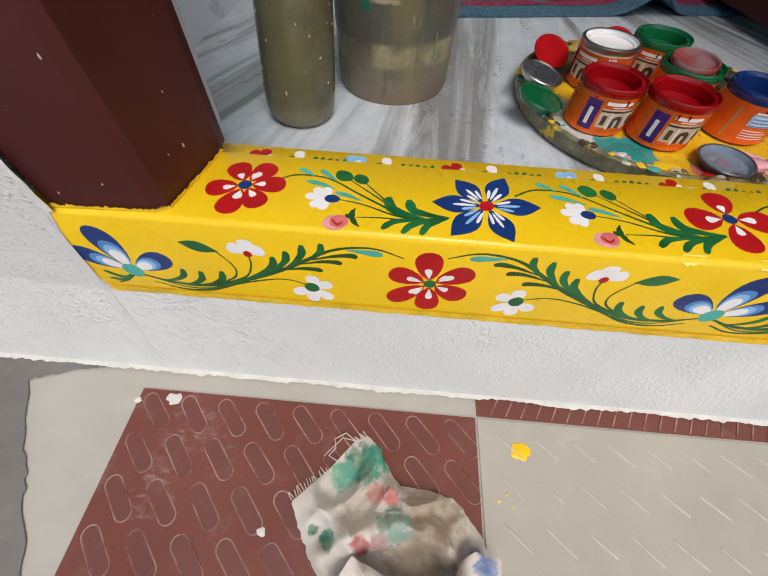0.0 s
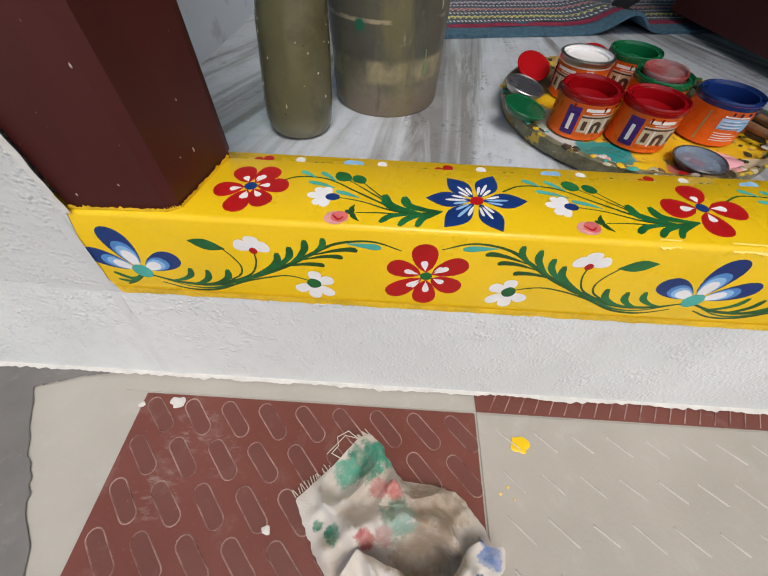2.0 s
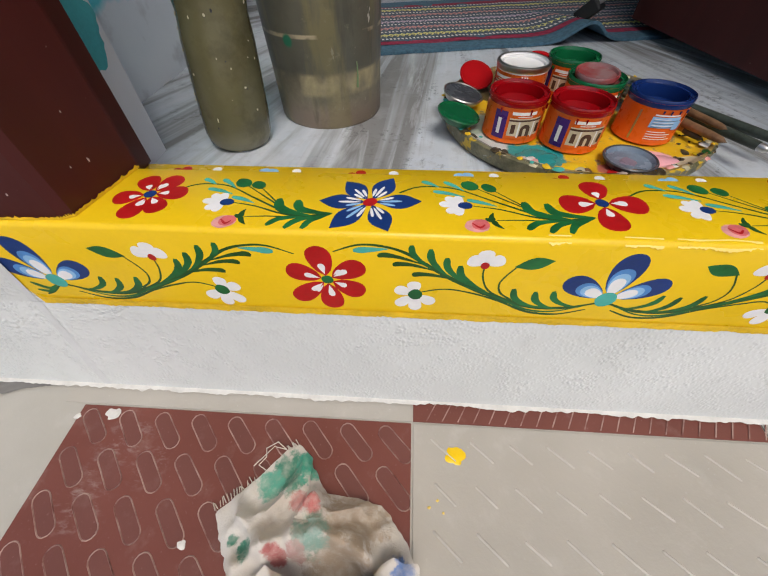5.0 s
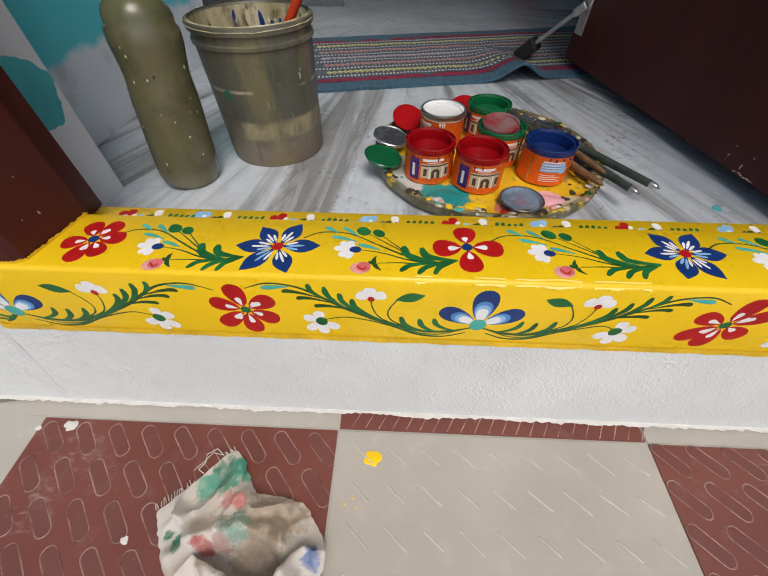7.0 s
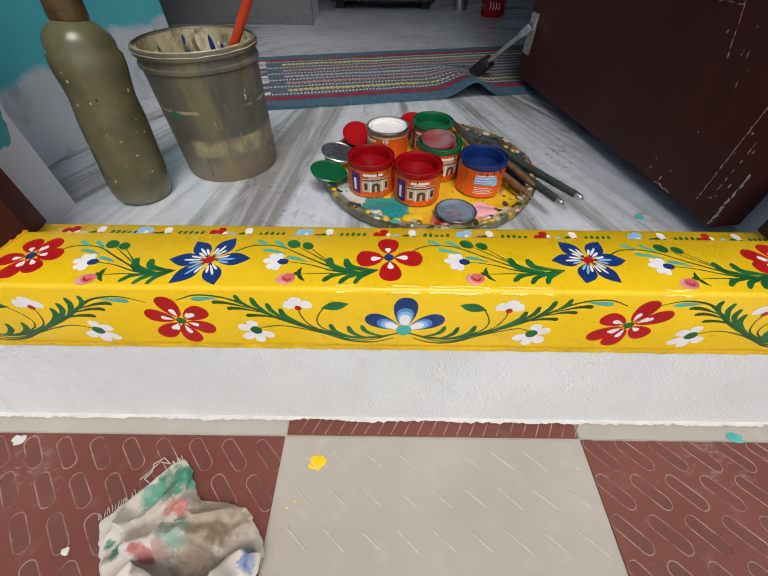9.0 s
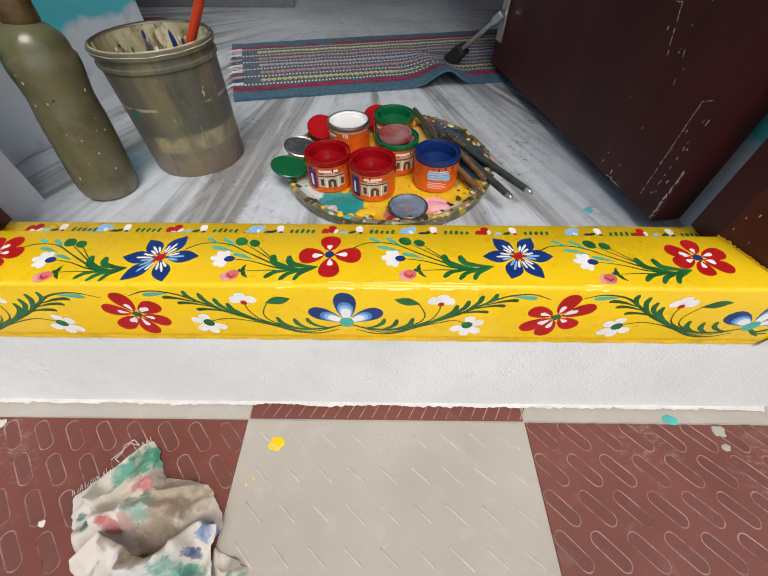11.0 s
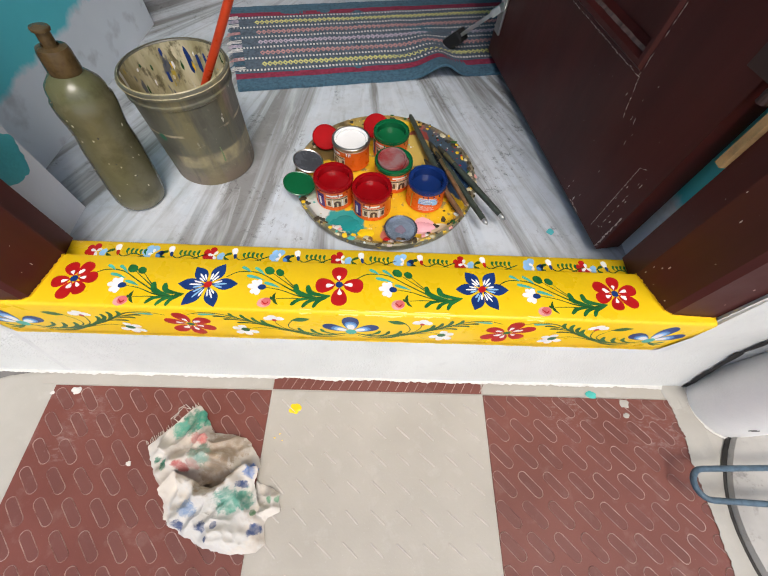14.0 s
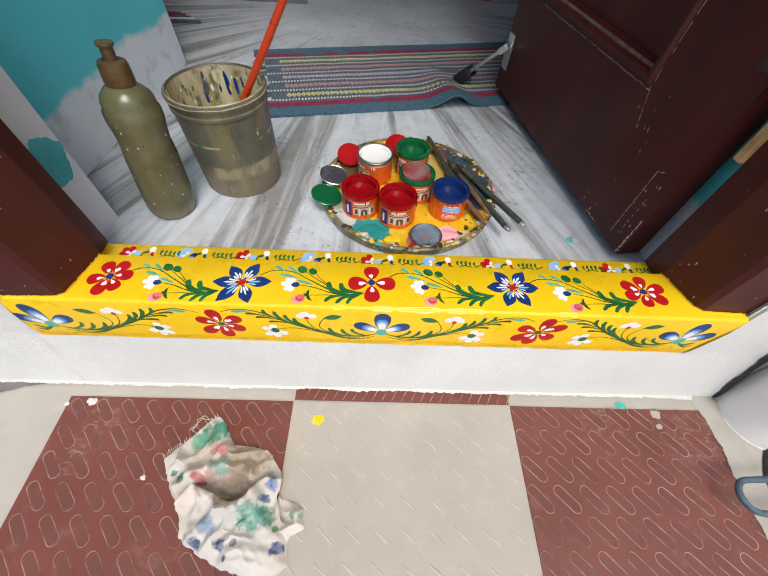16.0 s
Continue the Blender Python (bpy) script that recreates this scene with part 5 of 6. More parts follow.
for i in range(n):
    a = 2 * math.pi * i / n
    h = 0.004 + 0.004 * max(0, noise.noise((math.cos(a) * 4, math.sin(a) * 4, 2)))
    ra.append(bm.verts.new((0.0624 * math.cos(a), 0.0624 * math.sin(a), 0.1338 - h * 0.5)))
    rb.append(bm.verts.new((0.0578 * math.cos(a), 0.0578 * math.sin(a), 0.1357)))
for i in range(n):
    bm.faces.new((ra[i], ra[(i + 1) % n], rb[(i + 1) % n], rb[i]))
part("rim_crust", bm, INSIDE, bucket, "crusted paint on the rim", smooth=60)
for a, z0, z1, w, m in ((-50, 0.038, 0.060, 0.0012, paint("pale green drip", (0.20, 0.28, 0.14), 0.6)),):
    a = radians(a)
    r0, r1 = 0.0545 + 0.006 * z0 / 0.108 + 0.0002, 0.0545 + 0.006 * z1 / 0.108 + 0.0002
    part("paint_drip", tube([(r0 * math.cos(a), r0 * math.sin(a), z0), ((r0 + r1) / 2 * math.cos(a + 0.01), (r0 + r1) / 2 * math.sin(a + 0.01), (z0 + z1) / 2), (r1 * math.cos(a), r1 * math.sin(a), z1)], [w, w * 0.7, w * 0.4], 6), m, bucket)
rng = random.Random(31)
E_SPOT = [P_BLUE, P_DARK, SPECK, YELLOW_OLD, SPECK, P_WHITE, SPECK, P_DARK]
for i in range(44):
    a, z = radians(rng.uniform(15, 165)), rng.uniform(0.085, 0.126)
    w, hh = rng.uniform(0.0010, 0.0030), rng.uniform(0.8, 3.2)
    if i in (0, 8, 16):
        a, z, w, hh = radians((98, 86, 76)[i // 8]), (0.108, 0.106, 0.112)[i // 8], (0.0048, 0.0036, 0.0026)[i // 8], 3.2
    rr = np.interp(z, [0.012, 0.118, 0.1326], [0.0532, 0.0570, 0.0577]) - 0.0003
    part("paint_streak", blob(0, 0, 0, w, 0.0004, 14, i * 1.7, 0.7, hh, up=lambda u, v, e: ((rr - e) * math.cos(a + u / rr), (rr - e) * math.sin(a + u / rr), min(0.1285, z + v))), E_SPOT[i % 8], bucket)
ORANGE = paint("red orange enamel handle", (0.50, 0.05, 0.014), 0.3, 0.15, 0.1, 40)
mop = thing("paint_brush", -0.062, 0.300, INNER + 0.012, "red-orange wooden brush handle leaning in the bucket", "brush")
part("handle", tube([(-0.068, 0.004, 0.012), (-0.002, 0.008, 0.115), (0.03, 0.0095, 0.162), (0.075, 0.012, 0.23), (0.095, 0.013, 0.26)], [0.0035, 0.0046, 0.0046, 0.0042, 0.0026], 14), ORANGE, mop, smooth=60)

# ---------------------------------------------------------------- paint palette and what lies on it
PC, PR = (0.151, 0.275), 0.1285


def palette_mat():
    k = Mat("paint-crusted tray", 0.3)
    z0 = INNER + 0.011
    base = k.mix(k.ramp(k.noise(40, 4), 0.35, 0.65), (0.72, 0.42, 0.012), (0.80, 0.52, 0.02))
    c = k.mix(k.ramp(k.noise(55, 5, 0.7), 0.58, 0.63), base, (0.30, 0.22, 0.10))
    for x, y, r, col in ((0.225, 0.375, 0.024, (0.36, 0.09, 0.07)), (0.246, 0.322, 0.066, (0.045, 0.070, 0.095)), (0.26, 0.27, 0.036, (0.025, 0.06, 0.13)), (0.20, 0.36, 0.016, (0.25, 0.05, 0.04)), (0.07, 0.34, 0.045, (0.15, 0.10, 0.035)),
                         (0.045, 0.235, 0.034, (0.42, 0.50, 0.40)), (0.06, 0.20, 0.026, (0.62, 0.66, 0.62)), (0.098, 0.183, 0.027, (0.02, 0.29, 0.28)), (0.203, 0.183, 0.015, (0.80, 0.42, 0.45)),
                         (0.155, 0.163, 0.011, (0.55, 0.16, 0.12)), (0.222, 0.178, 0.012, (0.72, 0.62, 0.42)), (0.12, 0.37, 0.025, (0.40, 0.30, 0.08)), (0.185, 0.33, 0.035, (0.55, 0.40, 0.10))):
        c = k.mix(k.spot(x, y, z0, r, 0.12, 0.55, 45), c, col)
    x, y, z = k.split()
    c = k.mix(k.ramp(k.noise(150, 3, 0.7), 0.68, 0.71, 0, 0.8), c, (0.75, 0.70, 0.60))
    c = k.mix(k.ramp(z, z0 + 0.0022, z0 + 0.0045, 0, 0.75), c, k.mix(k.ramp(k.noise(70, 4, 0.7), 0.4, 0.6), (0.06, 0.05, 0.03), (0.28, 0.21, 0.11)))
    k.colour(c)
    k.bump(k.noise(90, 4, 0.6), 0.5, 0.002)
    return k.m


palette = thing("palette_tray", PC[0], PC[1], INNER, "round tray used as palette, crusted with coloured paint", "palette")
part("tray_edge", lathe([(0.0, 0.0), (PR - 0.007, 0.0), (PR - 0.0025, 0.002), (PR, 0.008), (PR + 0.0005, 0.0155), (PR - 0.002, 0.0168)], 96, wob=0.006), side_mat(), palette, smooth=50)
bm = bmesh.new()
rings = [(0.0, 0.011), (0.03, 0.011), (0.06, 0.011), (0.085, 0.011), (0.1, 0.011), (PR - 0.016, 0.0115), (PR - 0.008, 0.0135), (PR - 0.004, 0.0168), (PR - 0.002, 0.0168)]
lathe(rings, 96, bm=bm, wob=0.006)
for v in bm.verts:
    v.co.z += 0.0008 * noise.noise((v.co.x * 60, v.co.y * 60, 0))
part("painted_top", bm, palette_mat(), palette, "smeared wet paint", smooth=60)
ZP = INNER + 0.0118
for x, y, r, m, s in ((0.098, 0.183, 0.017, paint("teal wet paint", (0.02, 0.27, 0.26), 0.15, 0.1, 0.1), 1.0), (0.202, 0.182, 0.011, paint("pink wet paint", (0.80, 0.40, 0.44), 0.2, 0.1, 0.1), 3.0), (0.126, 0.168, 0.010, YELLOW, 6.0)):
    part("wet_paint", blob(x - PC[0], y - PC[1], ZP - INNER, r, 0.0014, 24, s, 1.25, 0.8), m, palette, smooth=60)
CRUST = paint("dark crusted paint", (0.06, 0.045, 0.025), 0.3, 0.4, 0.6, 120)
rng = random.Random(77)
for i in range(120):
    t = rng.uniform(0, 2 * math.pi)
    q = PR - abs(rng.gauss(0, 1)) * 0.007 - 0.001
    s, zz = rng.uniform(0.0012, 0.0042), 0.0168 if q > PR - 0.005 else (0.0138 if q > PR - 0.011 else 0.0118)
    m = rng.choice([CRUST, CRUST, CRUST, CRUST, BLACK, CRUST, YELLOW_OLD, P_RED, P_DARK, SPECK, CRUST, YELLOW_OLD, CRUST] if math.cos(t) > -0.3 else [CRUST, CRUST, CRUST, CRUST, SPECK, P_WHITE, P_TEAL, CRUST, YELLOW_OLD])
    part("paint_crust", blob(q * math.cos(t), q * math.sin(t), zz, s, 0.0007, 10, i * 1.9, rng.uniform(0.7, 1.5), rng.uniform(0.7, 1.4)), m, palette, smooth=60)
for i in range(46):
    t, q = radians(rng.uniform(-40, 75)), rng.uniform(0.07, 0.118)
    part("paint_crust", blob(q * math.cos(t), q * math.sin(t), 0.0116, rng.uniform(0.0005, 0.0017), 0.0008, 9, i * 2.9, 1.2, 0.8), rng.choice([SPECK, BLACK, P_WHITE, YELLOW, P_RED, CRUST, P_SKY]), palette, smooth=60)

LABEL_O = paint("orange printed label", (0.74, 0.125, 0.012), 0.3, 0.08, 0.05, 60)
LABEL_P = paint("purple label band", (0.06, 0.02, 0.16), 0.3, 0.1, 0.05, 60)
LABEL_C = paint("cream printed facade", (0.60, 0.50, 0.34), 0.35, 0.15, 0.05, 150)
LABEL_D = paint("dark printed arch", (0.09, 0.045, 0.03), 0.35, 0.2, 0.05, 150)
LABEL_W = paint("white print", (0.80, 0.78, 0.74), 0.35, 0.05, 0.05, 60)
E_RED = paint("wet red enamel", (0.28, 0.003, 0.006), 0.11, 0.08, 0.04, 30, 0.0, gloss=0.5)
LID_RED = paint("dried red enamel", (0.36, 0.005, 0.008), 0.45, 0.1, 0.08, 40, 0.0, gloss=0.08)
E_BLUE = paint("wet blue enamel", (0.008, 0.027, 0.13), 0.08, 0.1, 0.04, 30, 0.0, gloss=0.5)
E_GREEN = paint("wet green enamel", (0.006, 0.115, 0.04), 0.10, 0.1, 0.04, 30, 0.0, gloss=0.5)
E_WHITE = paint("wet white enamel", (0.84, 0.84, 0.83), 0.12, 0.03, 0.04, 30, 0.0)
E_DARK = paint("dark grey lid paint", (0.06, 0.065, 0.075), 0.25, 0.2, 0.1, 40, 0.3)
E_SLATE = paint("slate blue paint film", (0.17, 0.22, 0.28), 0.25, 0.2, 0.1, 50, 0.3)
CR, CH = 0.0252, 0.0365


def on_can(a0, a1, z0, z1, lift, bm=None, n=8):
    bm = bm or bmesh.new()
    r = CR + lift
    lo = [bm.verts.new((r * math.cos(a), r * math.sin(a), z0)) for a in (radians(a0 + (a1 - a0) * i / n) for i in range(n + 1))]
    hi = [bm.verts.new((r * math.cos(a), r * math.sin(a), z1)) for a in (radians(a0 + (a1 - a0) * i / n) for i in range(n + 1))]
    for i in range(n):
        bm.faces.new((lo[i], lo[i + 1], hi[i + 1], hi[i]))
    return bm


def arch_on_can(a0, a1, z0, z1, lift):
    bm = bmesh.new()
    r, mid, half = CR + lift, (a0 + a1) / 2, (a1 - a0) / 2
    pts = [(a0, z0), (a1, z0)] + [(mid + half * math.cos(t), z1 + half * 0.00042 * math.sin(t)) for t in (math.pi * i / 8 for i in range(9))]
    bm.faces.new([bm.verts.new((r * math.cos(radians(a)), r * math.sin(radians(a)), z)) for a, z in pts])
    return bm


def can(x, y, colour, label, turn=0.0, style="facade", full=0.010, rim=None):
    ob = thing("paint_can", x, y, ZP + 0.0008, label, "paint can", "paint cans on the tray")
    ob.matrix_world = pose(x, y, ZP + 0.0008, 0, 0, turn)
    part("can_body", lathe([(0.0, 0.0015), (CR - 0.002, 0.0015), (CR - 0.0005, 0.0), (CR + 0.0004, 0.0008), (CR, 0.002), (CR, CH - 0.003), (CR + 0.0006, CH - 0.002)], 36), LABEL_O, ob, "orange printed tin", smooth=40)
    rim_ob = part("can_rim", lathe([(CR + 0.0002, CH - 0.0058), (CR + 0.0005, CH - 0.0050), (CR + 0.0005, CH - 0.0006), (CR, CH + 0.0006), (CR - 0.0008, CH + 0.0006), (CR - 0.0014, CH - 0.0016), (CR - 0.0038, CH - 0.0020), (CR - 0.0042, CH - 0.0010), (CR - 0.0047, CH - 0.0010), (CR - 0.0050, CH - 0.0022), (CR - 0.0048, CH - full)], 36, wob=0.01), rim or colour, ob, "paint-covered rim", smooth=35)
    part("paint", lathe([(CR - 0.0048, CH - full), (CR - 0.012, CH - full - 0.001), (0.0, CH - full - 0.0014)], 36), colour, ob, "wet enamel paint", smooth=60)
    if style == "facade":
        band = part("label_band", on_can(-158, -132, 0.004, CH - 0.009, 0.0003), LABEL_P, ob, "purple label band")
        part("label_bar", on_can(-149, -142, 0.008, CH - 0.015, 0.0006), LABEL_W, band)
        part("label_bar", on_can(-124, -76, CH - 0.0112, CH - 0.0086, 0.0004), LABEL_W, ob)
        part("label_bar", on_can(-112, -84, CH - 0.0128, CH - 0.0121, 0.0004), LABEL_W, ob)
        picture = part("label_picture", on_can(-127, -60, 0.0065, CH - 0.0140, 0.0003), LABEL_C, ob, "printed house front")
        part("label_arch", arch_on_can(-103, -83, 0.0065, 0.0135, 0.0006), LABEL_D, picture)
        part("label_ledge", on_can(-127, -60, CH - 0.0165, CH - 0.0150, 0.0006), LABEL_D, picture)
        for a in (-108, -79):
            part("label_column", on_can(a, a + 3, 0.0065, CH - 0.0165, 0.0008, n=2), LABEL_W, picture)
        for a in (-121, -70):
            part("label_window", on_can(a, a + 8, 0.0095, 0.0175, 0.0006, n=2), LABEL_D, picture)
        part("label_picture", on_can(-127, -60, 0.0050, 0.0075, 0.0005), LABEL_O, ob)
    elif style == "text":
        panel = part("label_panel", on_can(-120, -66, 0.0155, CH - 0.0120, 0.0003), P_SKY, ob, "pale printed panel")
        for i in range(6):
            w = (50, 44, 48, 40, 46, 30)[i]
            part("label_bar", on_can(-116, -116 + w, 0.0160 + i * 0.0013, 0.0166 + i * 0.0013, 0.0005), LABEL_W if i % 2 else E_SLATE, panel)
        for i in range(4):
            part("label_bar", on_can(-118, -118 + (50, 42, 46, 34)[i], 0.0055 + i * 0.0021, 0.0062 + i * 0.0021, 0.0004), LABEL_W, ob)
        part("label_bar", on_can(-118, -72, CH - 0.0112, CH - 0.0100, 0.0004), LABEL_W, ob)
        part("label_patch", on_can(-78, -62, 0.014, 0.021, 0.0007), P_SKY, ob)
        part("label_seam", on_can(-146, -142, 0.003, CH - 0.009, 0.0004), TIN, ob)
    else:
        part("label_bar", on_can(-115, -75, CH - 0.022, CH - 0.018, 0.0003), E_RED, ob)
        part("label_bar", on_can(-112, -82, CH - 0.030, CH - 0.027, 0.0003), E_RED, ob)
    rng = random.Random(int(x * 1000))
    for i in range(4):
        a, ln = radians(rng.uniform(-170, -10)), rng.uniform(0.001, 0.004)
        r = CR + 0.0006
        part("paint_drip", tube([(r * math.cos(a), r * math.sin(a), CH - 0.007), (r * math.cos(a), r * math.sin(a), CH - 0.008 - ln)], [0.0009, 0.0005], 6), rim or colour, rim_ob)
    return ob


can(0.0825, 0.228, E_RED, "orange paint can with red enamel and facade label", 16)
can(0.1325, 0.2125, E_RED, "orange paint can with red enamel and arched doorway label", 10)
can(0.2040, 0.230, E_BLUE, "orange paint can with blue enamel and text panel", 4, "text", 0.012)
white_can = can(0.1005, 0.302, E_WHITE, "orange paint can full of white enamel with bare tin rim", -48, "facade", 0.003)
part("tin_ring", lathe([(CR + 0.0006, CH - 0.0045), (CR + 0.0013, CH - 0.0035), (CR + 0.0013, CH + 0.0002), (CR, CH + 0.0012), (CR - 0.0016, CH + 0.001)], 36), TIN, white_can, "bare tin ring", smooth=50)
can(0.1565, 0.322, E_GREEN, "orange paint can with green enamel", -20, "facade", 0.010)



def glassy():
    k = Mat("clouded reddish lid film", 0.2)
    k.colour(k.mix(k.ramp(k.noise(60, 4), 0.35, 0.65), (0.27, 0.030, 0.030), (0.26, 0.15, 0.15)))
    return k.m


FILM = glassy()
film_can = can(0.1600, 0.263, FILM, "orange paint can with green rim and clouded red skin", 30, "facade", 0.004, E_GREEN)


part("loose_lid", lathe([(0.0, CH + 0.0022), (0.0165, CH + 0.0022), (0.0172, CH + 0.0046), (0.0188, CH + 0.0050), (0.0196, CH + 0.0036), (0.0190, CH + 0.0008)], 36, pose(-0.001, 0.001, 0.0, 2, -3), wob=0.01), FILM, film_can, "clouded lid resting on the rim", smooth=50)


def lid(x, y, z, label, outer, inner, rx=0.0, ry=0.0, r=0.0205, deep=True):
    ob = thing("can_lid", x, y, z, label, "lid", "loose can lids")
    ob.matrix_world = pose(x, y, z, rx, ry)
    part("lid_rim", lathe([(0.0, 0.0), (r - 0.004, 0.0), (r - 0.003, 0.0015), (r - 0.0005, 0.0045), (r, 0.006), (r - 0.001, 0.0068), (r - 0.0022, 0.006)], 36, wob=0.006), outer, ob, smooth=50)
    part("lid_film", lathe([(r - 0.0022, 0.006), (r - 0.004, 0.0028 if deep else 0.006), (0.0, 0.0022 if deep else 0.0063)], 36), inner, ob, smooth=50)
    return ob


lid(0.171, 0.1735, ZP + 0.0003, "upturned tin lid with slate-blue paint film", E_DARK, E_SLATE, r=0.0215)
lid(0.0595, 0.334, ZP + 0.0095, "round red lid leaning against a can", LID_RED, LID_RED, 27, 9, 0.0190, False)
lid(0.1345, 0.362, ZP + 0.011, "round red lid leaning against a can", LID_RED, LID_RED, 27, 0, 0.0195, False)
lid(0.0400, 0.280, ZP + 0.009, "tin lid coated with dark grey paint", TIN, E_DARK, 4, 12, 0.021, False)
lid(0.0325, 0.238, ZP + 0.007, "round green lid overhanging the tray edge", E_GREEN, E_GREEN, 2, 13, 0.021, False)
slate = part("paint_pool", blob(0, 0, 0.0024, 0.007, 0.0006, 14, 4.0), paint("mauve paint pool", (0.20, 0.16, 0.21), 0.3), bpy.data.objects["can_lid"])

HANDLE = paint("dark green brush handle", (0.05, 0.062, 0.05), 0.4, 0.3, 0.2, 80)
HANDLE2 = paint("raw brown brush handle", (0.20, 0.11, 0.055), 0.5, 0.3, 0.3, 80)
FERRULE = plain("worn brass ferrule", (0.45, 0.36, 0.18), 0.35, 0.9)
BRISTLE = paint("paint-soaked bristles", (0.05, 0.045, 0.03), 0.6, 0.3, 0.5, 200)


def brush(tip, end, r, m, label, silver=True):
    tip, end = Vector(tip), Vector(end)
    d, L = (end - tip).normalized(), (end - tip).length
    ob = thing("artist_brush", *tip, label, "brush", "brushes on the tray")
    q = Matrix.Translation(tip) @ d.to_track_quat("Z", "Y").to_matrix().to_4x4()
    ob.matrix_world = q
    part("bristles", lathe([(0.0, 0.0), (r * 0.5, 0.004), (r * 0.95, 0.016), (r * 0.8, 0.022)], 12, wob=0.05), BRISTLE, ob, smooth=60)
    part("ferrule", lathe([(r * 0.82, 0.020), (r * 0.9, 0.028), (r * 0.8, 0.045)], 14), FERRULE, ob, smooth=50)
    part("handle", lathe([(r * 0.75, 0.043), (r * 1.15, L * 0.45), (r * 1.0, L * 0.8), (r * 0.95, L - 0.012), (r * 0.85, L - 0.010)], 14), m, ob, smooth=50)
    part("handle_tip", lathe([(r * 0.9, L - 0.010), (r * 0.75, L - 0.005), (0.0, L)], 14), TIN if silver else m, ob, "bare silver tip" if silver else "", smooth=50)


ZB = INNER + 0.022
brush((0.215, 0.345, ZP + 0.005), (0.283, 0.180, ZB), 0.0040, HANDLE, "dark green brush with silver handle tip")
brush((0.228, 0.335, ZP + 0.005), (0.307, 0.190, ZB), 0.0040, HANDLE, "dark green brush with silver handle tip")
brush((0.245, 0.205, ZP + 0.006), (0.186, 0.398, ZB + 0.002), 0.0038, HANDLE, "long grey brush pointing away", False)
brush((0.205, 0.300, ZP + 0.010), (0.252, 0.190, ZB + 0.002), 0.0034, HANDLE2, "brown wooden artist brush", False)
brush((0.222, 0.315, ZP + 0.012), (0.258, 0.205, ZB + 0.006), 0.0030, HANDLE2, "thin brown wooden artist brush", False)
rng = random.Random(3)
for i in range(70):
    a = rng.uniform(0, 2 * math.pi) if i < 30 else radians(rng.uniform(-125, 5))
    r = PR - rng.uniform(0.001, 0.009)
    m = rng.choice([SPECK, CHIP, BRISTLE, CRUST, BRISTLE, SPECK] if i < 30 else [SPECK, CHIP, LIME, HANDLE2, CRUST, P_BLUSH])
    part("paint_crust", blob(r * math.cos(a), r * math.sin(a), 0.0152, rng.uniform(0.002, 0.0055), 0.0013, 12, i * 0.9), m, palette, smooth=60)
part("paint_splash", blob(0.378, 0.192, INNER, 0.0055, 0.0008, 14, 1.0), TEAL_PATCH, inner_floor, "dried teal paint drop")

# ---------------------------------------------------------------- paint rag
def rag_mat():
    k = Mat("paint-stained cotton rag with fold shade", 0.9)
    c = k.mix(k.ramp(k.noise(14, 4), 0.3, 0.7), (0.52, 0.47, 0.40), (0.66, 0.62, 0.56))
    c = k.mix(k.ramp(k.noise(22, 4), 0.56, 0.7, 0, 0.5), c, (0.38, 0.31, 0.24))
    green, blue, sea = (0.02, 0.18, 0.11), (0.015, 0.045, 0.15), (0.09, 0.28, 0.21)
    # paint stains, plus fold shade coloured in as the brown spot at (-0.050, -0.103)
    for x, y, r, col in ((-0.045, -0.160, 0.050, (0.55, 0.54, 0.51)), (-0.125, -0.080, 0.022, (0.58, 0.55, 0.50)), (-0.040, -0.072, 0.024, (0.36, 0.28, 0.20)), (-0.050, -0.103, 0.022, (0.36, 0.28, 0.20)),
                         (-0.096, -0.048, 0.015, green), (-0.080, -0.042, 0.012, (0.04, 0.32, 0.21)), (-0.110, -0.056, 0.010, (0.10, 0.36, 0.26)), (-0.084, -0.067, 0.007, (0.50, 0.19, 0.17)), (-0.072, -0.068, 0.006, (0.48, 0.10, 0.09)),
                         (-0.069, -0.086, 0.012, (0.22, 0.36, 0.29)), (-0.091, -0.099, 0.006, (0.46, 0.12, 0.11)), (-0.078, -0.096, 0.006, (0.48, 0.30, 0.27)), (-0.126, -0.092, 0.0038, green), (-0.1145, -0.097, 0.0058, green),
                         (-0.006, -0.1025, 0.008, (0.10, 0.19, 0.42)), (-0.0126, -0.117, 0.005, blue), (-0.071, -0.141, 0.010, (0.17, 0.25, 0.38)), (-0.078, -0.160, 0.006, blue), (-0.051, -0.160, 0.006, blue), (-0.037, -0.158, 0.004, blue),
                         (-0.043, -0.172, 0.0025, blue), (0.008, -0.163, 0.007, blue), (-0.024, -0.135, 0.013, sea), (-0.009, -0.133, 0.011, sea), (0.005, -0.146, 0.003, (0.06, 0.18, 0.07)), (0.020, -0.133, 0.004, (0.12, 0.32, 0.18)), (0.030, -0.132, 0.0035, (0.12, 0.32, 0.18))):
        c = k.mix(k.math("MULTIPLY", k.spot(x, y, 0.0, r * 0.98, 0.35, 1.1, 110, True), k.ramp(k.noise(150, 4), 0.3, 0.6, 0.5, 0.92)), c, col)
    k.colour(c)
    k.bump(k.math("ADD", k.noise(900, 2), k.noise(60, 4)), 0.5, 0.0012)
    return k.m


RAGM = rag_mat()
rag = thing("paint_rag", -0.06, -0.105, 0.0, "crumpled cotton rag stained with green, red and blue paint", "rag")
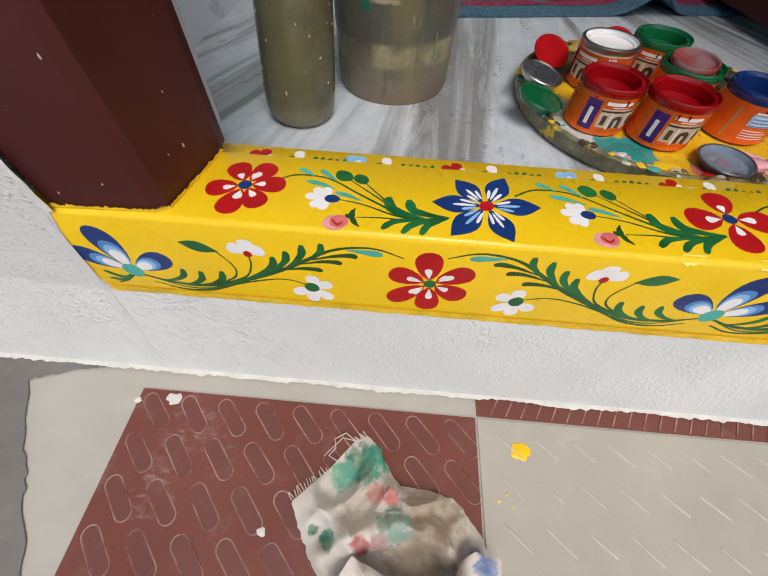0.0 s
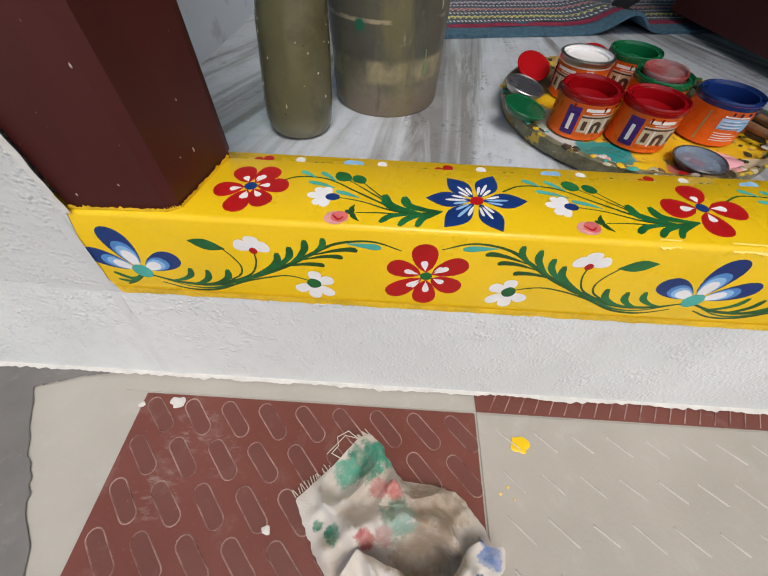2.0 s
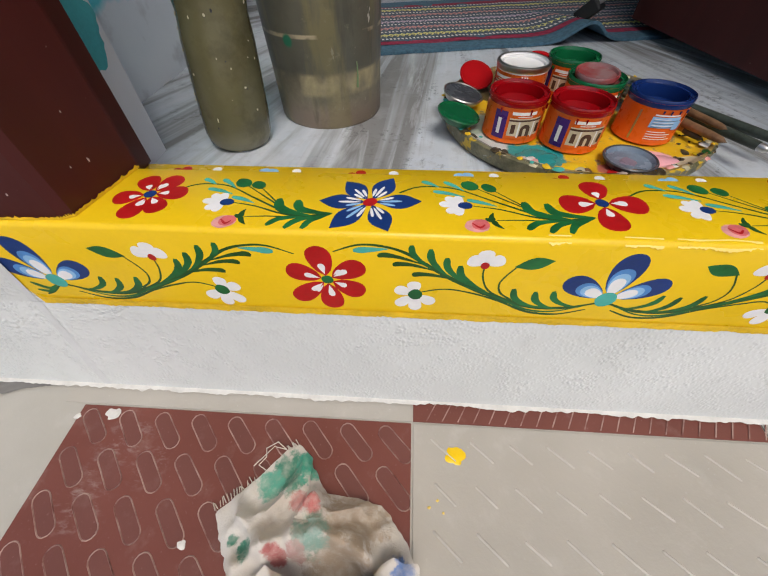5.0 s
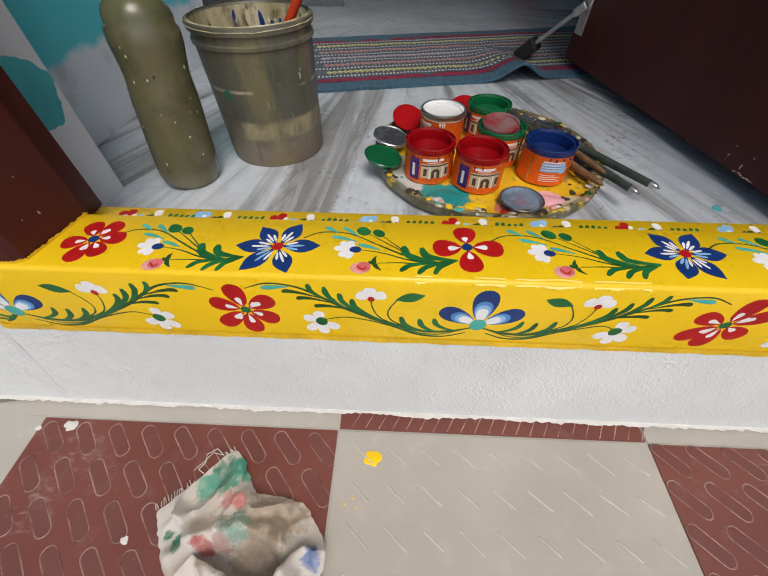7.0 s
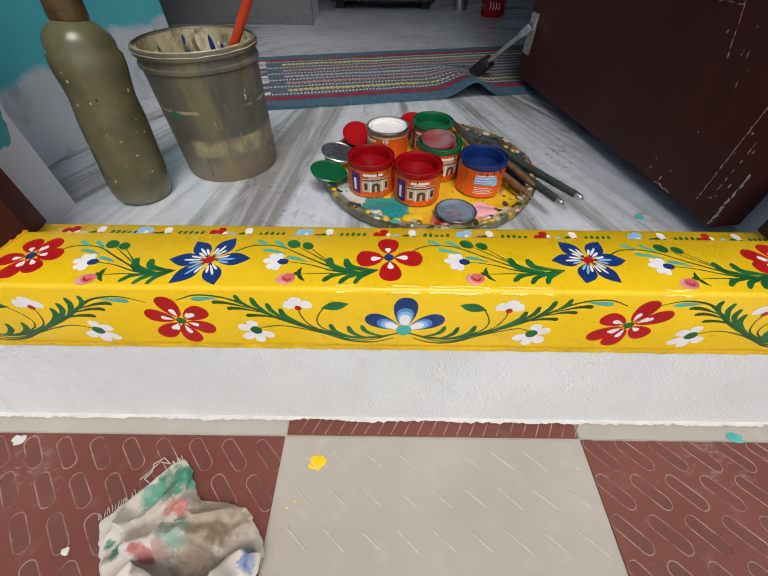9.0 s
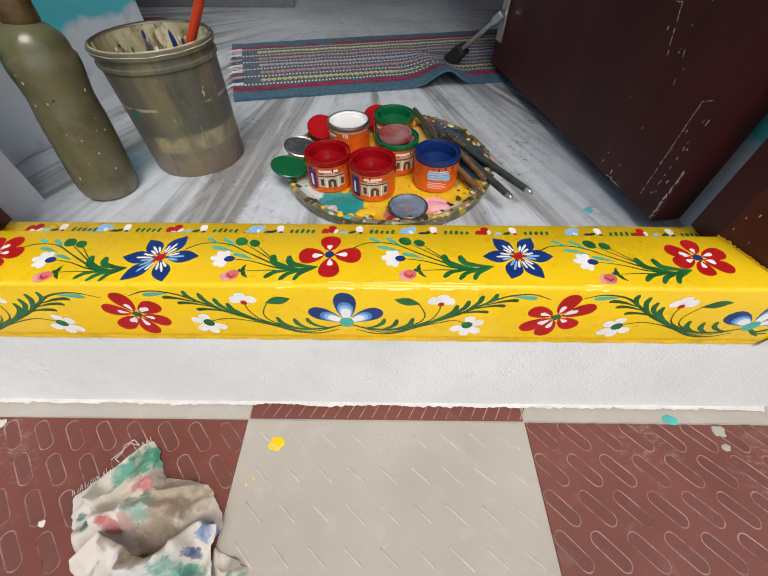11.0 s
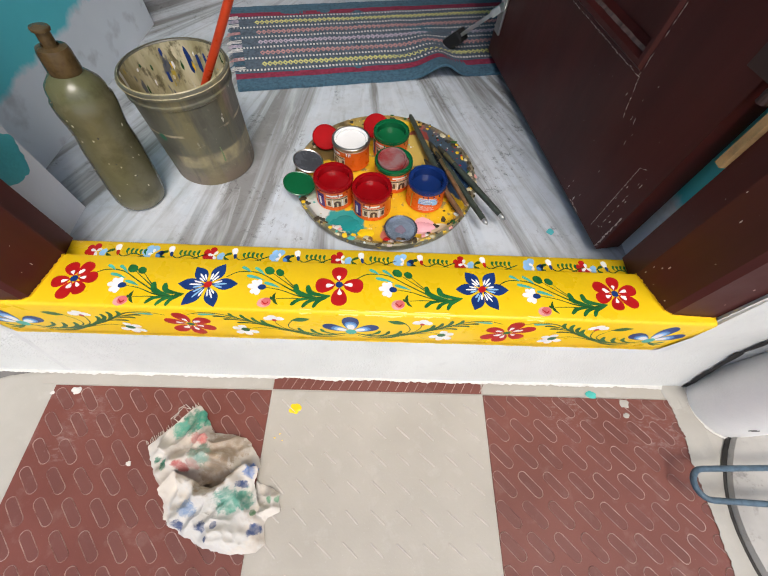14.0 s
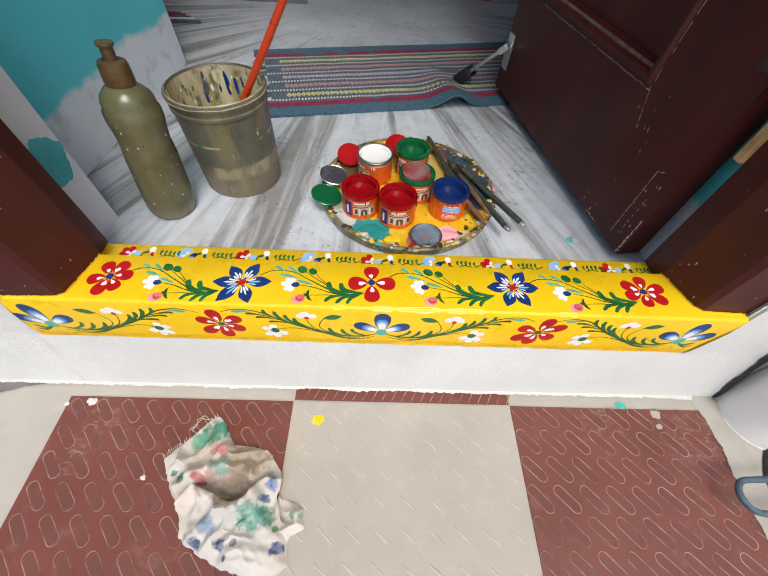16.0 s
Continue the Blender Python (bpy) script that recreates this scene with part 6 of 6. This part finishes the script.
rag.matrix_world = Matrix.Identity(4)


def near_line(p, line):
    """The distance from p to a broken line."""
    best = 1.0
    for (ax, ay), (bx, by) in zip(line, line[1:]):
        f = max(0.0, min(1.0, ((p.x - ax) * (bx - ax) + (p.y - ay) * (by - ay)) / ((bx - ax) ** 2 + (by - ay) ** 2)))
        best = min(best, math.hypot(p.x - ax - f * (bx - ax), p.y - ay - f * (by - ay)))
    return best


def rag_sheet(outline, centre, seed, height, base, folds, rings=26, n=120, ridges=()):
    """A crumpled cloth: folds run through it and the hem lies on the floor."""
    bm = bmesh.new()
    pts = [Vector((x, y, 0)) for x, y in outline]
    cum = [0.0]
    for i in range(len(pts)):
        cum.append(cum[-1] + (pts[(i + 1) % len(pts)] - pts[i]).length)
    hem = []
    for i in range(n):
        s = cum[-1] * i / n
        k = max(j for j in range(len(pts)) if cum[j] <= s)
        f = (s - cum[k]) / (cum[k + 1] - cum[k])
        p = pts[k].lerp(pts[(k + 1) % len(pts)], f)
        q = 0.0018 * noise.noise((p.x * 160, p.y * 160, seed))
        hem.append(p + Vector((q, q, 0)))
    c = Vector((*centre, 0))
    loops = []
    for j in range(1, rings + 1):
        t = j / rings
        loop = []
        for p in hem:
            w = c.lerp(p, t)
            warp = Vector((noise.noise((w.x * 20, w.y * 20, seed)), noise.noise((w.x * 20, w.y * 20, seed + 7)), 0)) * 0.02
            z = 0.0
            for ang, freq, amp in folds:
                d = (w.x + warp.x) * math.cos(ang) + (w.y + warp.y) * math.sin(ang)
                z += amp * (1 - abs(math.sin(d * freq + seed))) ** 2.2
            crease = 1 - abs(noise.noise(((w.x + warp.x) * 34, (w.y + warp.y) * 34, seed + 3)))
            fine_crease = 1 - abs(noise.noise((w.x * 85 + warp.y * 60, w.y * 85, seed)))
            z += 0.013 * crease ** 3 + 0.004 * fine_crease ** 4 - 0.006
            edge = min(1.0, (1 - t) * 3.2)
            body = height * (1 - t ** 2.2)
            h = base + max(0.0004, body * 0.55 + z * (0.28 + 0.72 * edge))
            for line, rise, wide in ridges:
                h += rise * math.exp(-(near_line(w, line) / wide) ** 2)
            loop.append(bm.verts.new((w.x, w.y, max(base + 0.0004, h))))
        loops.append(loop)
    top = bm.verts.new((c.x, c.y, base + height * 0.7))
    for i in range(n):
        bm.faces.new((top, loops[0][i], loops[0][(i + 1) % n]))
    for a, b in zip(loops, loops[1:]):
        for i in range(n):
            bm.faces.new((a[i], b[i], b[(i + 1) % n], a[(i + 1) % n]))
    return bm


rag_a = [(-0.103, -0.028), (-0.094, -0.024), (-0.082, -0.034), (-0.066, -0.060), (-0.044, -0.060), (-0.022, -0.064), (-0.006, -0.082), (0.002, -0.097), (-0.01, -0.118), (-0.05, -0.132), (-0.095, -0.132), (-0.112, -0.128), (-0.134, -0.098), (-0.147, -0.076), (-0.122, -0.052)]
rim = [(-0.109, -0.123), (-0.096, -0.104), (-0.082, -0.110), (-0.069, -0.113), (-0.058, -0.120), (-0.046, -0.122), (-0.031, -0.114), (-0.021, -0.100), (-0.014, -0.096), (0.004, -0.098)]
rag_b = rim + [(0.0045, -0.108), (0.000, -0.115), (0.010, -0.140), (0.018, -0.160), (0.022, -0.178), (0.012, -0.186), (-0.016, -0.188), (-0.048, -0.182), (-0.085, -0.166), (-0.103, -0.1535), (-0.1065, -0.133)]
rag_c = [(0.000, -0.113), (0.016, -0.120), (0.030, -0.126), (0.034, -0.146), (0.020, -0.152), (0.012, -0.170), (0.000, -0.150)]
part("rag_fold", rag_sheet(rag_a, (-0.075, -0.078), 2.0, 0.016, 0.0006, [(0.6, 60, 0.008), (2.0, 45, 0.005)], ridges=(([(-0.118, -0.108), (-0.094, -0.090), (-0.066, -0.086), (-0.042, -0.086), (-0.030, -0.098)], 0.014, 0.007), ([(-0.085, -0.108), (-0.055, -0.108), (-0.038, -0.106)], -0.018, 0.010))), RAGM, rag, smooth=75)
part("rag_fold", rag_sheet(rag_b, (-0.048, -0.148), 5.0, 0.024, 0.0008, [(1.9, 48, 0.006), (2.6, 70, 0.004)], ridges=((rim, 0.021, 0.011), ([(-0.088, -0.158), (-0.060, -0.130), (-0.030, -0.124)], 0.009, 0.006), ([(0.004, -0.112), (0.006, -0.150)], 0.010, 0.007))), RAGM, rag, smooth=75)
part("rag_fold", rag_sheet(rag_c, (0.014, -0.136), 9.0, 0.008, 0.0006, [(1.1, 70, 0.004)], 14, 70), RAGM, rag, smooth=75)
THREAD = plain("cotton thread", (0.60, 0.55, 0.47), 0.9)
part("loose_thread", tube([(-0.103, -0.03, 0.006), (-0.112, -0.024, 0.004), (-0.121, -0.029, 0.002), (-0.119, -0.036, 0.003), (-0.124, -0.042, 0.002), (-0.116, -0.046, 0.006)], 0.0005, 5), THREAD, rag)
part("loose_thread", tube([(-0.103, -0.03, 0.006), (-0.114, -0.028, 0.005), (-0.122, -0.036, 0.002), (-0.128, -0.043, 0.002)], 0.0004, 5), THREAD, rag)
rng = random.Random(12)
for (xa, ya), (xb, yb), n in (((-0.149, -0.073), (-0.122, -0.052), 16), ((-0.103, -0.028), (-0.094, -0.024), 8)):
    for i in range(n):
        f = i / n
        x, y = xa + (xb - xa) * f, ya + (yb - ya) * f
        part("frayed_thread", tube([(x + 0.002, y - 0.002, 0.004), (x - rng.uniform(0.001, 0.004), y + rng.uniform(0.001, 0.004), 0.0012)], 0.0004, 4), THREAD, rag)
